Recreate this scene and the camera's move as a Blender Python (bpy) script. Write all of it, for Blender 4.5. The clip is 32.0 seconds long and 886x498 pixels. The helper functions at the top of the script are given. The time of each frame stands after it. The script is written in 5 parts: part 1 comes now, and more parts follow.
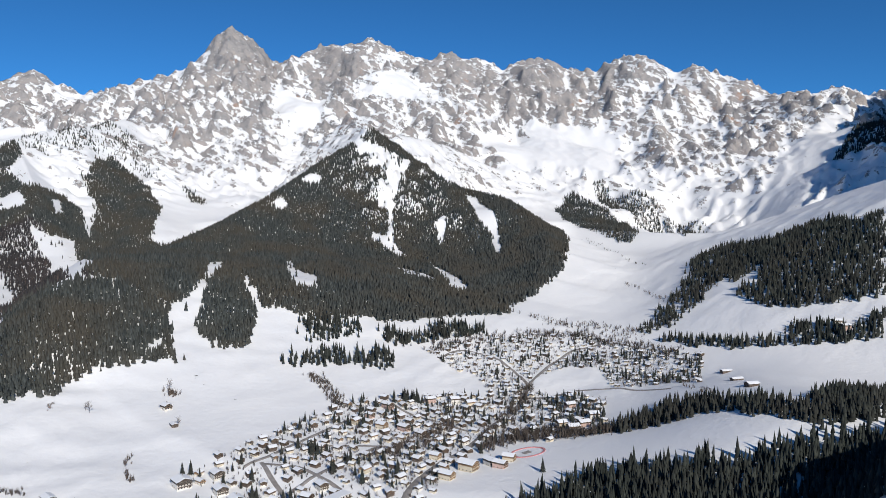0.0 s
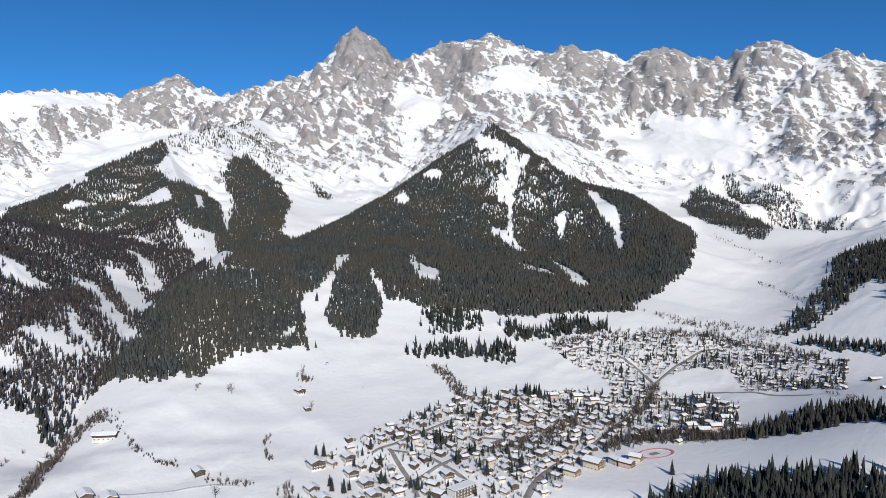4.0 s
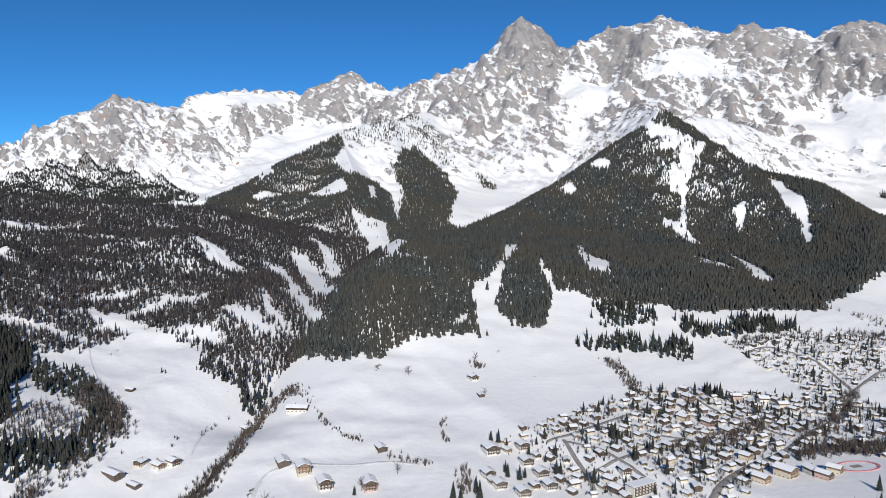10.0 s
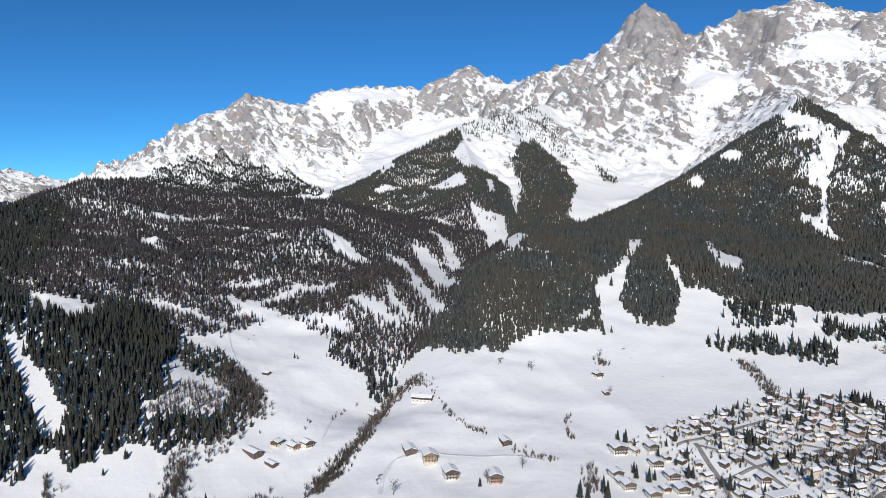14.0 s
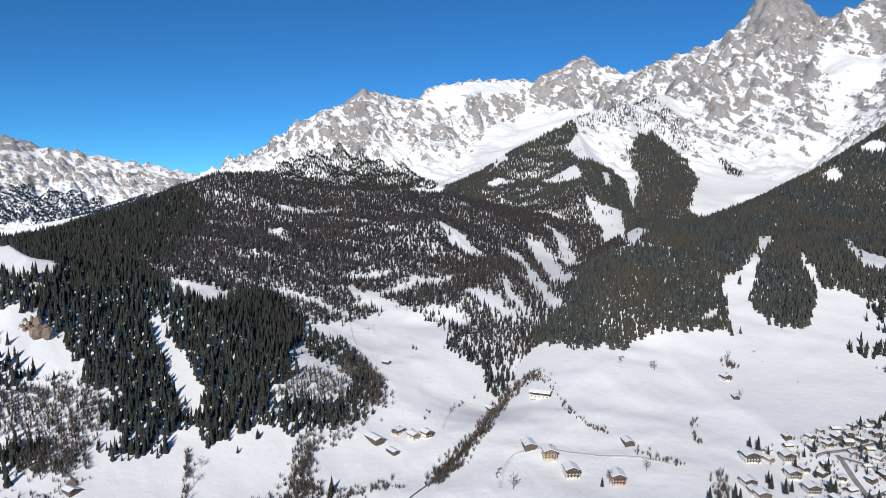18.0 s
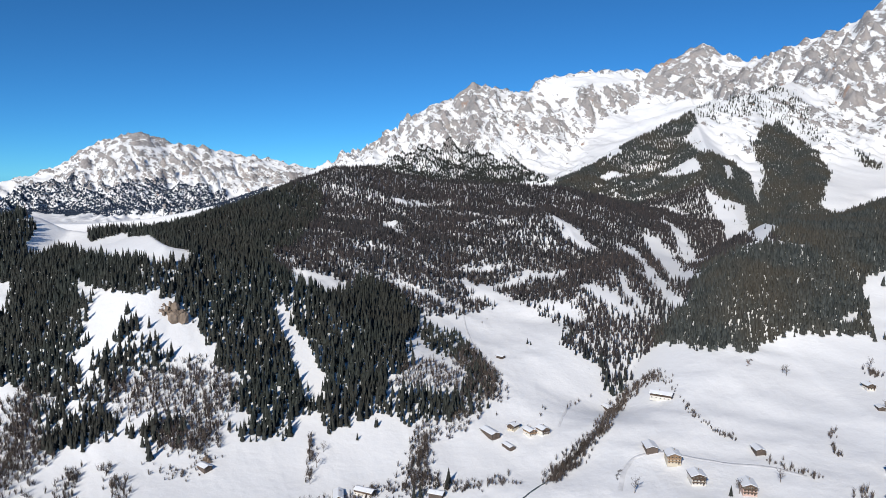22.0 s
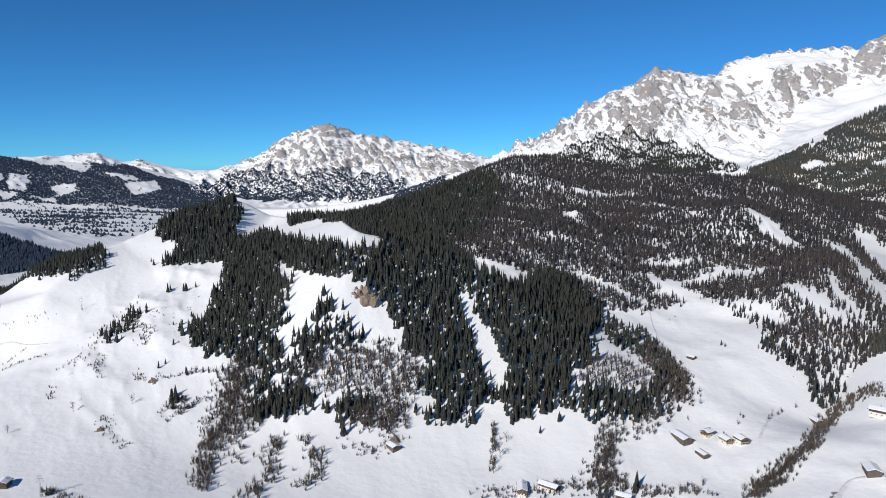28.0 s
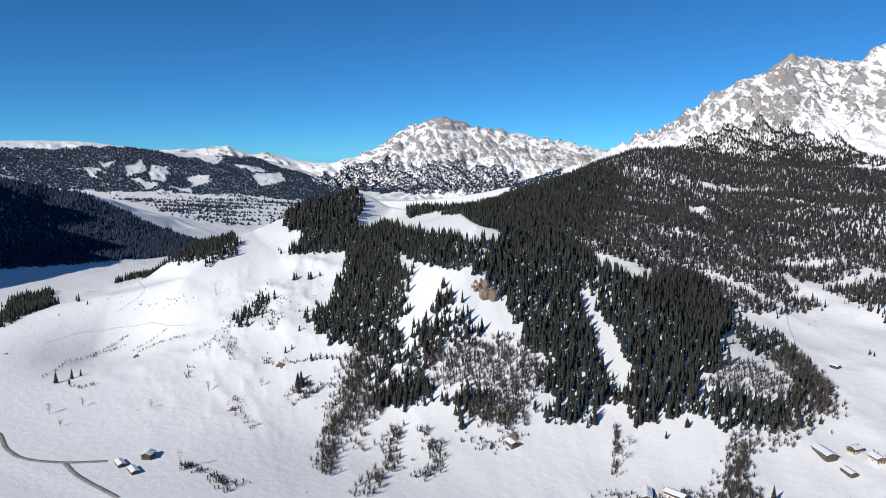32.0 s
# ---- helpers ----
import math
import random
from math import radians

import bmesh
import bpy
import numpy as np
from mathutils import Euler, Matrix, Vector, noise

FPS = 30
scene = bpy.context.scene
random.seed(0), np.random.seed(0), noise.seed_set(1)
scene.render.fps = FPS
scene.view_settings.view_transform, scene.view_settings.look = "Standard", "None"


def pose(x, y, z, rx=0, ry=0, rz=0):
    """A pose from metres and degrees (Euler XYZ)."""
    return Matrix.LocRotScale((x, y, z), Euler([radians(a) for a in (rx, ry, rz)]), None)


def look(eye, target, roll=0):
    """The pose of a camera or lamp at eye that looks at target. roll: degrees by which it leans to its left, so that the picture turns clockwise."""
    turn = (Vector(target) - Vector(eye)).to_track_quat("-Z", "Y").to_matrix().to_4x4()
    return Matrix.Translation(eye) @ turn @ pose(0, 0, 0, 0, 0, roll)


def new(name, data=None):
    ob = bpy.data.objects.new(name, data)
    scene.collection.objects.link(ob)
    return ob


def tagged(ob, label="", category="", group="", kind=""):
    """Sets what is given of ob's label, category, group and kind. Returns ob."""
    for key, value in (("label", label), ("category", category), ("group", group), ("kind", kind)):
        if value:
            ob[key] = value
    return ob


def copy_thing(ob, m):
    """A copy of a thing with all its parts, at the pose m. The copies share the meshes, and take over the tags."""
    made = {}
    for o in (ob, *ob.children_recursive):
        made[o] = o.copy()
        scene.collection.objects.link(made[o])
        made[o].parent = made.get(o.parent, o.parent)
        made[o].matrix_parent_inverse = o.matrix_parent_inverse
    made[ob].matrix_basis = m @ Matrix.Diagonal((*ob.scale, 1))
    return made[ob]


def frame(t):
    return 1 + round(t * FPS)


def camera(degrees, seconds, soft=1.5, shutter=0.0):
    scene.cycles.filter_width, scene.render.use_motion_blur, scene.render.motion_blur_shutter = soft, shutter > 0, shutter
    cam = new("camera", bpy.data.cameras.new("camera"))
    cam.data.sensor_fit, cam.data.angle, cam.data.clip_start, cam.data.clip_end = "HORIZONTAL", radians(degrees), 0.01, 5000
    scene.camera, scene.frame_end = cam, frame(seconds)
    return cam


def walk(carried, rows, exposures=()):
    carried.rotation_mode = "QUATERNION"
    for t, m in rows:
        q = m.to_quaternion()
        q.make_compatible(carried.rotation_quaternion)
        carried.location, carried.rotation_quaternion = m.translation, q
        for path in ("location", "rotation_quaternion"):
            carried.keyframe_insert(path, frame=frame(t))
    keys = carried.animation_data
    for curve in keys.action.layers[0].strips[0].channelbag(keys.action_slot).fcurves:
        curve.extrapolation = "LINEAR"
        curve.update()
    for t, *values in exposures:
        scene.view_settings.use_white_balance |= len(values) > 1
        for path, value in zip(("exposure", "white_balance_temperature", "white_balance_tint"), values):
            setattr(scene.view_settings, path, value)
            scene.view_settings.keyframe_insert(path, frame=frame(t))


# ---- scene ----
cam = camera(63.42, 32.0, soft=0.9)

# seconds, place in metres, tilt, roll and turn in degrees
PATH = [
    (0.0, 0.0, 0.0, 230.0, 86.85, -0.01, -36.71),
    (1.0, -2.2, 0.4, 229.9, 86.72, 0.04, -34.30),
    (2.0, -4.4, 0.9, 229.8, 86.62, 0.04, -32.49),
    (3.0, -6.7, 1.4, 229.7, 86.52, 0.02, -29.91),
    (3.5, -7.8, 1.6, 229.7, 86.49, -0.03, -28.60),
    (5.5, -12.6, 2.6, 229.6, 86.26, -0.04, -24.58),
    (6.0, -13.8, 2.8, 229.6, 86.17, -0.01, -23.50),
    (7.0, -16.3, 3.4, 229.5, 86.03, -0.01, -21.23),
    (8.0, -18.7, 3.9, 229.5, 85.92, -0.02, -19.31),
    (9.0, -21.3, 4.4, 229.5, 85.78, -0.00, -16.83),
    (10.0, -23.9, 5.0, 229.5, 85.67, -0.02, -14.81),
    (11.0, -26.5, 5.5, 229.6, 85.55, -0.01, -12.84),
    (12.0, -29.1, 6.1, 229.6, 85.40, -0.03, -10.16),
    (13.0, -31.8, 6.6, 229.6, 85.28, 0.01, -7.93),
    (14.0, -34.5, 7.2, 229.7, 85.15, 0.01, -5.72),
    (14.5, -35.8, 7.5, 229.7, 85.09, -0.01, -4.90),
    (16.5, -41.3, 8.6, 229.8, 84.82, -0.03, -0.31),
    (17.0, -42.7, 8.9, 229.8, 84.77, -0.03, 0.72),
    (18.0, -45.5, 9.4, 229.9, 84.62, -0.02, 2.96),
    (19.0, -48.3, 10.0, 230.0, 84.49, -0.00, 5.30),
    (20.0, -51.1, 10.6, 230.0, 84.35, -0.01, 7.28),
    (21.0, -54.0, 11.1, 230.1, 84.23, 0.00, 9.40),
    (22.0, -56.8, 11.7, 230.1, 84.10, 0.02, 11.43),
    (23.0, -59.7, 12.3, 230.2, 83.97, 0.03, 13.70),
    (24.0, -62.6, 12.8, 230.2, 83.84, 0.04, 16.28),
    (25.0, -65.5, 13.4, 230.3, 83.67, 0.05, 18.21),
    (25.5, -66.9, 13.6, 230.3, 83.60, 0.05, 19.20),
    (27.5, -72.8, 14.7, 230.3, 83.33, 0.01, 23.57),
    (28.0, -74.2, 15.0, 230.4, 83.24, 0.05, 24.99),
    (29.0, -77.1, 15.5, 230.4, 83.10, 0.01, 27.00),
    (30.0, -80.0, 16.0, 230.4, 82.96, -0.01, 28.93),
    (31.0, -82.9, 16.5, 230.3, 82.84, -0.01, 31.26),
    (32.0, -85.8, 16.9, 230.3, 82.68, -0.02, 33.95),
]
walk(cam, [(t, pose(x, y, z, tilt, 0, turn) @ pose(0, 0, 0, 0, 0, -roll)) for t, x, y, z, tilt, roll, turn in PATH])

# ---- sky and sun ----
SUN_BEARING, SUN_HEIGHT = 193.0, 30.5
world = bpy.data.worlds.new("sky")
scene.world = world
world.use_nodes = True
wn, wl = world.node_tree.nodes, world.node_tree.links
sky = wn.new("ShaderNodeTexSky")
sky.sky_type, sky.sun_disc = "NISHITA", False
sky.sun_elevation, sky.sun_rotation = radians(SUN_HEIGHT), radians(SUN_BEARING)
sky.altitude, sky.air_density, sky.dust_density, sky.ozone_density = 5500, 1.0, 0.0, 5.0
tint = wn.new("ShaderNodeMix")
tint.data_type, tint.blend_type = "RGBA", "MULTIPLY"
tint.inputs[0].default_value = 1.0
tint.inputs[7].default_value = (0.37, 0.96, 1.22, 1)
wl.new(sky.outputs[0], tint.inputs[6])
wl.new(tint.outputs[2], wn["Background"].inputs[0])
wn["Background"].inputs[1].default_value = 0.085

sun = new("sun", bpy.data.lights.new("sun", "SUN"))
sun.data.energy, sun.data.angle, sun.data.color = 4.0, radians(0.5), (1.0, 0.94, 0.845)
b, e = radians(SUN_BEARING), radians(SUN_HEIGHT)
sun.matrix_world = look((0, 0, 1500), (-math.sin(b) * math.cos(e), -math.cos(b) * math.cos(e), 1500 - math.sin(e)))
scene.view_settings.exposure = 0.01

# ---- materials ----
def material(name, rough=0.8, metal=0.0):
    m = bpy.data.materials.new(name)
    m.use_nodes = True
    b = m.node_tree.nodes["Principled BSDF"]
    b.inputs["Roughness"].default_value, b.inputs["Metallic"].default_value = rough, metal
    return m, m.node_tree, b


def node(tree, kind, **inputs):
    n = tree.nodes.new(kind)
    for k, v in inputs.items():
        n.inputs[k.replace("_", " ")].default_value = v
    return n


def ramp(tree, fac, *stops):
    n = tree.nodes.new("ShaderNodeValToRGB")
    while len(n.color_ramp.elements) < len(stops):
        n.color_ramp.elements.new(0.5)
    for el, (p, c) in zip(n.color_ramp.elements, stops):
        el.position, el.color = p, (*c, 1) if len(c) == 3 else c
    tree.links.new(fac, n.inputs[0])
    return n.outputs[0]


def math_node(tree, op, a, b=None, clamp=False):
    n = tree.nodes.new("ShaderNodeMath")
    n.operation, n.use_clamp = op, clamp
    for i, v in enumerate((a, b)):
        if v is None:
            continue
        if isinstance(v, (int, float)):
            n.inputs[i].default_value = v
        else:
            tree.links.new(v, n.inputs[i])
    return n.outputs[0]


def mix(tree, fac, a, b):
    n = tree.nodes.new("ShaderNodeMix")
    n.data_type = "RGBA"
    for sock, v in ((n.inputs[0], fac), (n.inputs[6], a), (n.inputs[7], b)):
        if isinstance(v, (int, float)):
            sock.default_value = v
        elif isinstance(v, tuple):
            sock.default_value = (*v, 1)
        else:
            tree.links.new(v, sock)
    return n.outputs[2]


def noise_tex(tree, scale, detail=4.0, rough=0.55, vector=None, kind="ShaderNodeTexNoise"):
    n = tree.nodes.new(kind)
    n.inputs["Scale"].default_value = scale
    if "Detail" in n.inputs:
        n.inputs["Detail"].default_value, n.inputs["Roughness"].default_value = detail, rough
    if vector is None:
        vector = position(tree)
    tree.links.new(vector, n.inputs["Vector"])
    return n.outputs["Fac"] if "Fac" in n.outputs else n.outputs["Distance"]


def position(tree):
    found = [n for n in tree.nodes if n.bl_idname == "ShaderNodeNewGeometry"]
    g = found[0] if found else tree.nodes.new("ShaderNodeNewGeometry")
    return g.outputs["Position"]


def stretched(tree, sx, sy, sz):
    n = tree.nodes.new("ShaderNodeVectorMath")
    n.operation = "MULTIPLY"
    n.inputs[1].default_value = (sx, sy, sz)
    tree.links.new(position(tree), n.inputs[0])
    return n.outputs[0]


def bump(tree, height, strength, distance):
    n = tree.nodes.new("ShaderNodeBump")
    n.inputs["Strength"].default_value, n.inputs["Distance"].default_value = strength, distance
    tree.links.new(height, n.inputs["Height"])
    return n.outputs[0]


def plain(name, color, rough=0.8, vary=0.25, scale=0.5, metal=0.0, object_vary=0.0):
    """A painted, wooden or mineral surface: a base colour with grain, stains and fine relief."""
    m, t, b = material(name, rough, metal)
    n = noise_tex(t, scale, 6, 0.65)
    dark = tuple(c * (1 - vary) for c in color)
    light = tuple(min(1, c * (1 + vary)) for c in color)
    col = ramp(t, n, (0.3, dark), (0.7, light))
    if object_vary:
        info = t.nodes.new("ShaderNodeObjectInfo")
        k = math_node(t, "MULTIPLY_ADD", info.outputs["Random"], 2 * object_vary)
        k.node.inputs[2].default_value = 1 - object_vary
        v = t.nodes.new("ShaderNodeVectorMath")
        v.operation = "SCALE"
        t.links.new(col, v.inputs[0])
        t.links.new(k, v.inputs["Scale"])
        col = v.outputs[0]
    t.links.new(col, b.inputs["Base Color"])
    t.links.new(bump(t, noise_tex(t, scale * 8, 3), 0.3, 0.03), b.inputs["Normal"])
    return m


def make_ground():
    m, t, b = material("snow_and_rock", 0.75)
    geo_pos = position(t)
    coarse = noise_tex(t, 0.0034, 4, 0.6)
    fine = noise_tex(t, 0.03, 9, 0.68)
    # ribs and couloirs run slantwise down the walls
    zsep = t.nodes.new("ShaderNodeSeparateXYZ")
    t.links.new(geo_pos, zsep.inputs[0])

    def streaks(k, detail, rough):
        along_wall = t.nodes.new("ShaderNodeVectorMath")
        along_wall.operation = "DOT_PRODUCT"
        along_wall.inputs[1].default_value = (0.92 * k, -0.40 * k, 0)
        down_wall = t.nodes.new("ShaderNodeVectorMath")
        down_wall.operation = "DOT_PRODUCT"
        down_wall.inputs[1].default_value = (0.08 * k, 0.185 * k, 0)
        for n in (along_wall, down_wall):
            t.links.new(geo_pos, n.inputs[0])
        c = t.nodes.new("ShaderNodeCombineXYZ")
        t.links.new(along_wall.outputs["Value"], c.inputs[0])
        t.links.new(down_wall.outputs["Value"], c.inputs[1])
        t.links.new(math_node(t, "MULTIPLY", zsep.outputs["Z"], 0.2 * k), c.inputs[2])
        return noise_tex(t, 1.0, detail, rough, c.outputs[0])

    # tilted beds of rock, with snow on their ledges
    bed = t.nodes.new("ShaderNodeVectorMath")
    bed.operation = "DOT_PRODUCT"
    bed.inputs[1].default_value = (0.40 * 0.055, -0.18 * 0.055, 0.055)
    length = t.nodes.new("ShaderNodeVectorMath")
    length.operation = "DOT_PRODUCT"
    length.inputs[1].default_value = (0.92 * 0.013, -0.40 * 0.013, 0)
    for n in (bed, length):
        t.links.new(geo_pos, n.inputs[0])
    c = t.nodes.new("ShaderNodeCombineXYZ")
    t.links.new(length.outputs["Value"], c.inputs[0])
    t.links.new(bed.outputs["Value"], c.inputs[1])
    beds = noise_tex(t, 1.0, 7, 0.68, c.outputs[0])
    attr = t.nodes.new("ShaderNodeAttribute")
    attr.attribute_name = "bare"
    v = attr.outputs["Fac"]
    for n, k in ((coarse, 4.0), (fine, 10.0), (beds, 15.0), (noise_tex(t, 0.11, 5, 0.7), 9.0), (streaks(0.11, 6, 0.66), 4.0)):
        m_add = math_node(t, "MULTIPLY_ADD", n, k)
        m_add.node.inputs[2].default_value = -k / 2
        v = math_node(t, "ADD", v, m_add)
    rock = ramp(t, math_node(t, "MULTIPLY_ADD", v, 0.25), (0.47, (0, 0, 0)), (0.53, (1, 1, 1)))
    v.node.outputs[0].links[0].to_node.inputs[2].default_value = 0.5
    stone_n = noise_tex(t, 0.02, 7, 0.7)
    stone = ramp(t, stone_n, (0.25, (0.14, 0.138, 0.145)), (0.45, (0.33, 0.315, 0.31)), (0.63, (0.43, 0.385, 0.36)), (0.8, (0.26, 0.25, 0.245)))
    rust = ramp(t, noise_tex(t, 0.0075, 4, 0.6), (0.64, (0, 0, 0)), (0.70, (0.7, 0.7, 0.7)))
    stone = mix(t, rust, stone, (0.42, 0.25, 0.17))
    snow = ramp(t, noise_tex(t, 0.01, 5, 0.6), (0.3, (0.83, 0.84, 0.855)), (0.7, (0.89, 0.89, 0.89)))
    t.links.new(mix(t, rock, snow, stone), b.inputs["Base Color"])
    rough_n = mix(t, rock, (0.62, 0.62, 0.62), (0.9, 0.9, 0.9))
    t.links.new(rough_n, b.inputs["Roughness"])
    relief = math_node(t, "ADD", math_node(t, "MULTIPLY", noise_tex(t, 0.06, 8, 0.65), rock), math_node(t, "MULTIPLY", noise_tex(t, 0.15, 4), 0.05))
    t.links.new(bump(t, relief, 0.8, 14.0), b.inputs["Normal"])
    return m


GROUND = make_ground()


def make_needles(name, dark, light, other=(0.05, 0.045, 0.04), share=0.45):
    m, t, b = material(name, 0.85)
    g = t.nodes.new("ShaderNodeNewGeometry")
    col = ramp(t, g.outputs["Random Per Island"], (0.0, dark), (0.6, light), (1.0, tuple(c * 1.3 for c in light)))
    col2 = mix(t, ramp(t, noise_tex(t, 0.012, 4), (0.4, (0, 0, 0)), (0.62, (share, share, share))), col, other)
    t.links.new(col2, b.inputs["Base Color"])
    b.inputs["Specular IOR Level"].default_value = 0.2
    return m


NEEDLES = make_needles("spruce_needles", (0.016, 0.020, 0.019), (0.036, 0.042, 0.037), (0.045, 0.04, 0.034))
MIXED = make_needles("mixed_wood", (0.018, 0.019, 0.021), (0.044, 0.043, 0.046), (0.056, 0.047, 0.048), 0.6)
# browner stands, with needles also painted lighter than NEEDLES to stand for haze
HAZY_SLOPE_NEEDLES = make_needles("hazy_slope_spruce", (0.028, 0.034, 0.035), (0.060, 0.068, 0.066), (0.082, 0.068, 0.05), 0.55)
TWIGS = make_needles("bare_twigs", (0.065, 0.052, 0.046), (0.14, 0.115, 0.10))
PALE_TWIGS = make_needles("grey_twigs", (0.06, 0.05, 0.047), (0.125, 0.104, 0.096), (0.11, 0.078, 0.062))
# the blue of distant haze is put into these needles' base colour
HAZE_NEEDLES = make_needles("haze_blue_spruce", (0.018, 0.030, 0.055), (0.034, 0.052, 0.085), (0.03, 0.045, 0.07))

# ---- terrain: a height field of ridges over a valley floor ----
def perlin(x, y, seed=0):
    """Smooth gradient noise in about -1 to 1."""
    xi, yi = np.floor(x).astype(np.int64), np.floor(y).astype(np.int64)
    xf, yf = x - xi, y - yi
    u, v = xf * xf * xf * (xf * (xf * 6 - 15) + 10), yf * yf * yf * (yf * (yf * 6 - 15) + 10)

    def corner(a, b):
        h = ((xi + a) * 374761393 + (yi + b) * 668265263 + seed * 974711) & 0xFFFFFFFF
        h = ((h ^ (h >> 13)) * 1274126177) & 0xFFFFFFFF
        ang = ((h ^ (h >> 16)) & 0xFFFF) * (2 * math.pi / 65536)
        return np.cos(ang) * (xf - a) + np.sin(ang) * (yf - b)

    low = corner(0, 0) * (1 - u) + corner(1, 0) * u
    high = corner(0, 1) * (1 - u) + corner(1, 1) * u
    return (low * (1 - v) + high * v) * 1.5


def fbm(x, y, size, octaves=4, seed=0, gain=0.5):
    out, amp, tot = 0, 1.0, 0.0
    for o in range(octaves):
        out = out + amp * perlin(x / size * 2**o + 17.3 * o, y / size * 2**o - 9.1 * o, seed + o)
        tot += amp
        amp *= gain
    return out / tot


def ridged(x, y, size, octaves=4, seed=0, gain=0.55):
    out, amp, tot = 0, 1.0, 0.0
    for o in range(octaves):
        out = out + amp * (1 - 2 * np.abs(perlin(x / size * 2**o + 5.7 * o, y / size * 2**o + 3.3 * o, seed + o)))
        tot += amp
        amp *= gain
    return out / tot


def crags(x, y, size, octaves=6, seed=0, gain=0.62):
    """Sharp branching ribs over smooth gullies: finer ribs only where coarser ones stand up."""
    out, amp, tot, weight = 0, 1.0, 0.0, 1.0
    for o in range(octaves):
        n = (1 - np.abs(perlin(x / size * 2**o + 5.7 * o, y / size * 2**o + 3.3 * o, seed + o))) ** 2
        out = out + amp * weight * n
        weight = np.clip(1.6 * weight * n, 0.15, 1)
        tot += amp
        amp *= gain
    return out / tot


def along(line, x, y):
    """Distance to a line of points, the height of its nearest point and how far along it lies."""
    line = np.array(line, float)
    best = np.full(x.shape, 1e9)
    run = np.zeros(x.shape)
    start = 0.0
    found = []
    for a, b in zip(line[:-1], line[1:]):
        ab = b[:2] - a[:2]
        length = math.hypot(*ab)
        s = np.clip(((x - a[0]) * ab[0] + (y - a[1]) * ab[1]) / length**2, 0, 1)
        d = np.hypot(x - a[0] - s * ab[0], y - a[1] - s * ab[1])
        run = np.where(d < best, start + s * length, run)
        best = np.minimum(best, d)
        found.append((d.astype(np.float32), (a[2] + s * (b[2] - a[2])).astype(np.float32)))
        start += length
    # blend the tops of all stretches that lie about equally near, so that no step forms inside a bend
    top, total = np.zeros(x.shape), np.zeros(x.shape)
    for d, h in found:
        w = np.exp(-np.minimum((d - best) / (2 + 0.06 * best), 40.0))
        top, total = top + w * h, total + w
    return best, top / total, run


def smax(a, b, k):
    h = np.clip(0.5 + 0.5 * (a - b) / k, 0, 1)
    return b + (a - b) * h + k * h * (1 - h)


crest_east = [[2975, 1350, 706], [2940, 1640, 702], [2960, 1710, 770], [2940, 1845, 835], [2870, 1955, 879], [2830, 2010, 866], [2775, 2170, 952],
    [2725, 2310, 943], [2675, 2370, 897], [2595, 2465, 910], [2525, 2535, 962], [2455, 2600, 962], [2370, 2685, 930], [2160, 2855, 1002], [2010, 2905,
    959]]
crest_mid = [[2010, 2905, 959], [1920, 2970, 998], [1815, 3035, 1050], [1760, 3090, 1028], [1685, 3170, 1041], [1570, 3225, 995], [1550, 3295, 926],
    [1475, 3385, 956], [1390, 3400, 1053], [1285, 3410, 1103], [1260, 3420, 1100], [1190, 3445, 993], [1110, 3525, 902], [1030, 3600, 878], [885,
    3695, 839], [775, 3770, 785]]
crest_west = [[775, 3770, 785], [645, 3900, 813], [505, 3970, 907], [380, 3985, 828], [225, 4000, 771], [115, 4005, 785], [-170, 3955, 764], [-320,
    3900, 730], [-375, 3845, 648], [-505, 3780, 663], [-645, 3710, 690], [-750, 3690, 618], [-900, 3710, 569], [-1045, 3725, 439], [-1180, 3740, 346],
    [-1360, 3730, 244], [-1665, 3660, 62]]
crest_far = [[-3320, 3230, 134], [-3140, 3475, 214], [-3025, 3640, 287], [-2915, 3725, 394], [-2695, 3885, 485], [-2550, 3980, 427], [-2370, 4090,
    402], [-2205, 4180, 353], [-2110, 4230, 350], [-1945, 4305, 302], [-1745, 4385, 250], [-1490, 4480, 181]]
crest_snowy = [[-4655, 1505, 315], [-4350, 2230, 323], [-4270, 2380, 323], [-4165, 2555, 298], [-4050, 2735, 272], [-3920, 2920, 281], [-3800, 3075,
    302], [-3710, 3175, 247], [-3620, 3280, 251], [-3500, 3405, 205], [-3340, 3560, 188]]
crest_blue = [[-4130, 1335, 275], [-3905, 2005, 276], [-3795, 2300, 291], [-3635, 2630, 246], [-3425, 2970, 230], [-3270, 3140, 167], [-3080, 3325,
    81]]
ridge_dark = [[-2250, 640, 290], [-2135, 1075, 148], [-2050, 1125, 130], [-1945, 1205, 75], [-1850, 1260, 28], [-1750, 1315, -12]]
ridge_m2 = [[-190, 1900, 150], [-30, 2160, 258], [130, 2300, 370], [250, 2390, 440], [440, 2510, 489], [660, 2820, 562]]
spur_m2 = [[250, 2390, 434], [250, 2090, 315], [250, 1835, 220], [260, 1630, 144]]
spur_m2b = [[440, 2510, 484], [460, 2255, 371], [445, 1950, 247]]
ridge_m1 = [[5, 825, 53], [40, 905, 84], [95, 1040, 119], [225, 1230, 134], [385, 1375, 150], [505, 1450, 190], [640, 1545, 240], [820, 1635, 330],
    [930, 1690, 385], [1020, 1705, 444]]
ridge_m1e = [[1020, 1705, 444], [1100, 1630, 372], [1160, 1505, 288], [1205, 1380, 256], [1180, 1220, 203], [1045, 1040, 162], [900, 910, 116], [795,
    840, 81]]
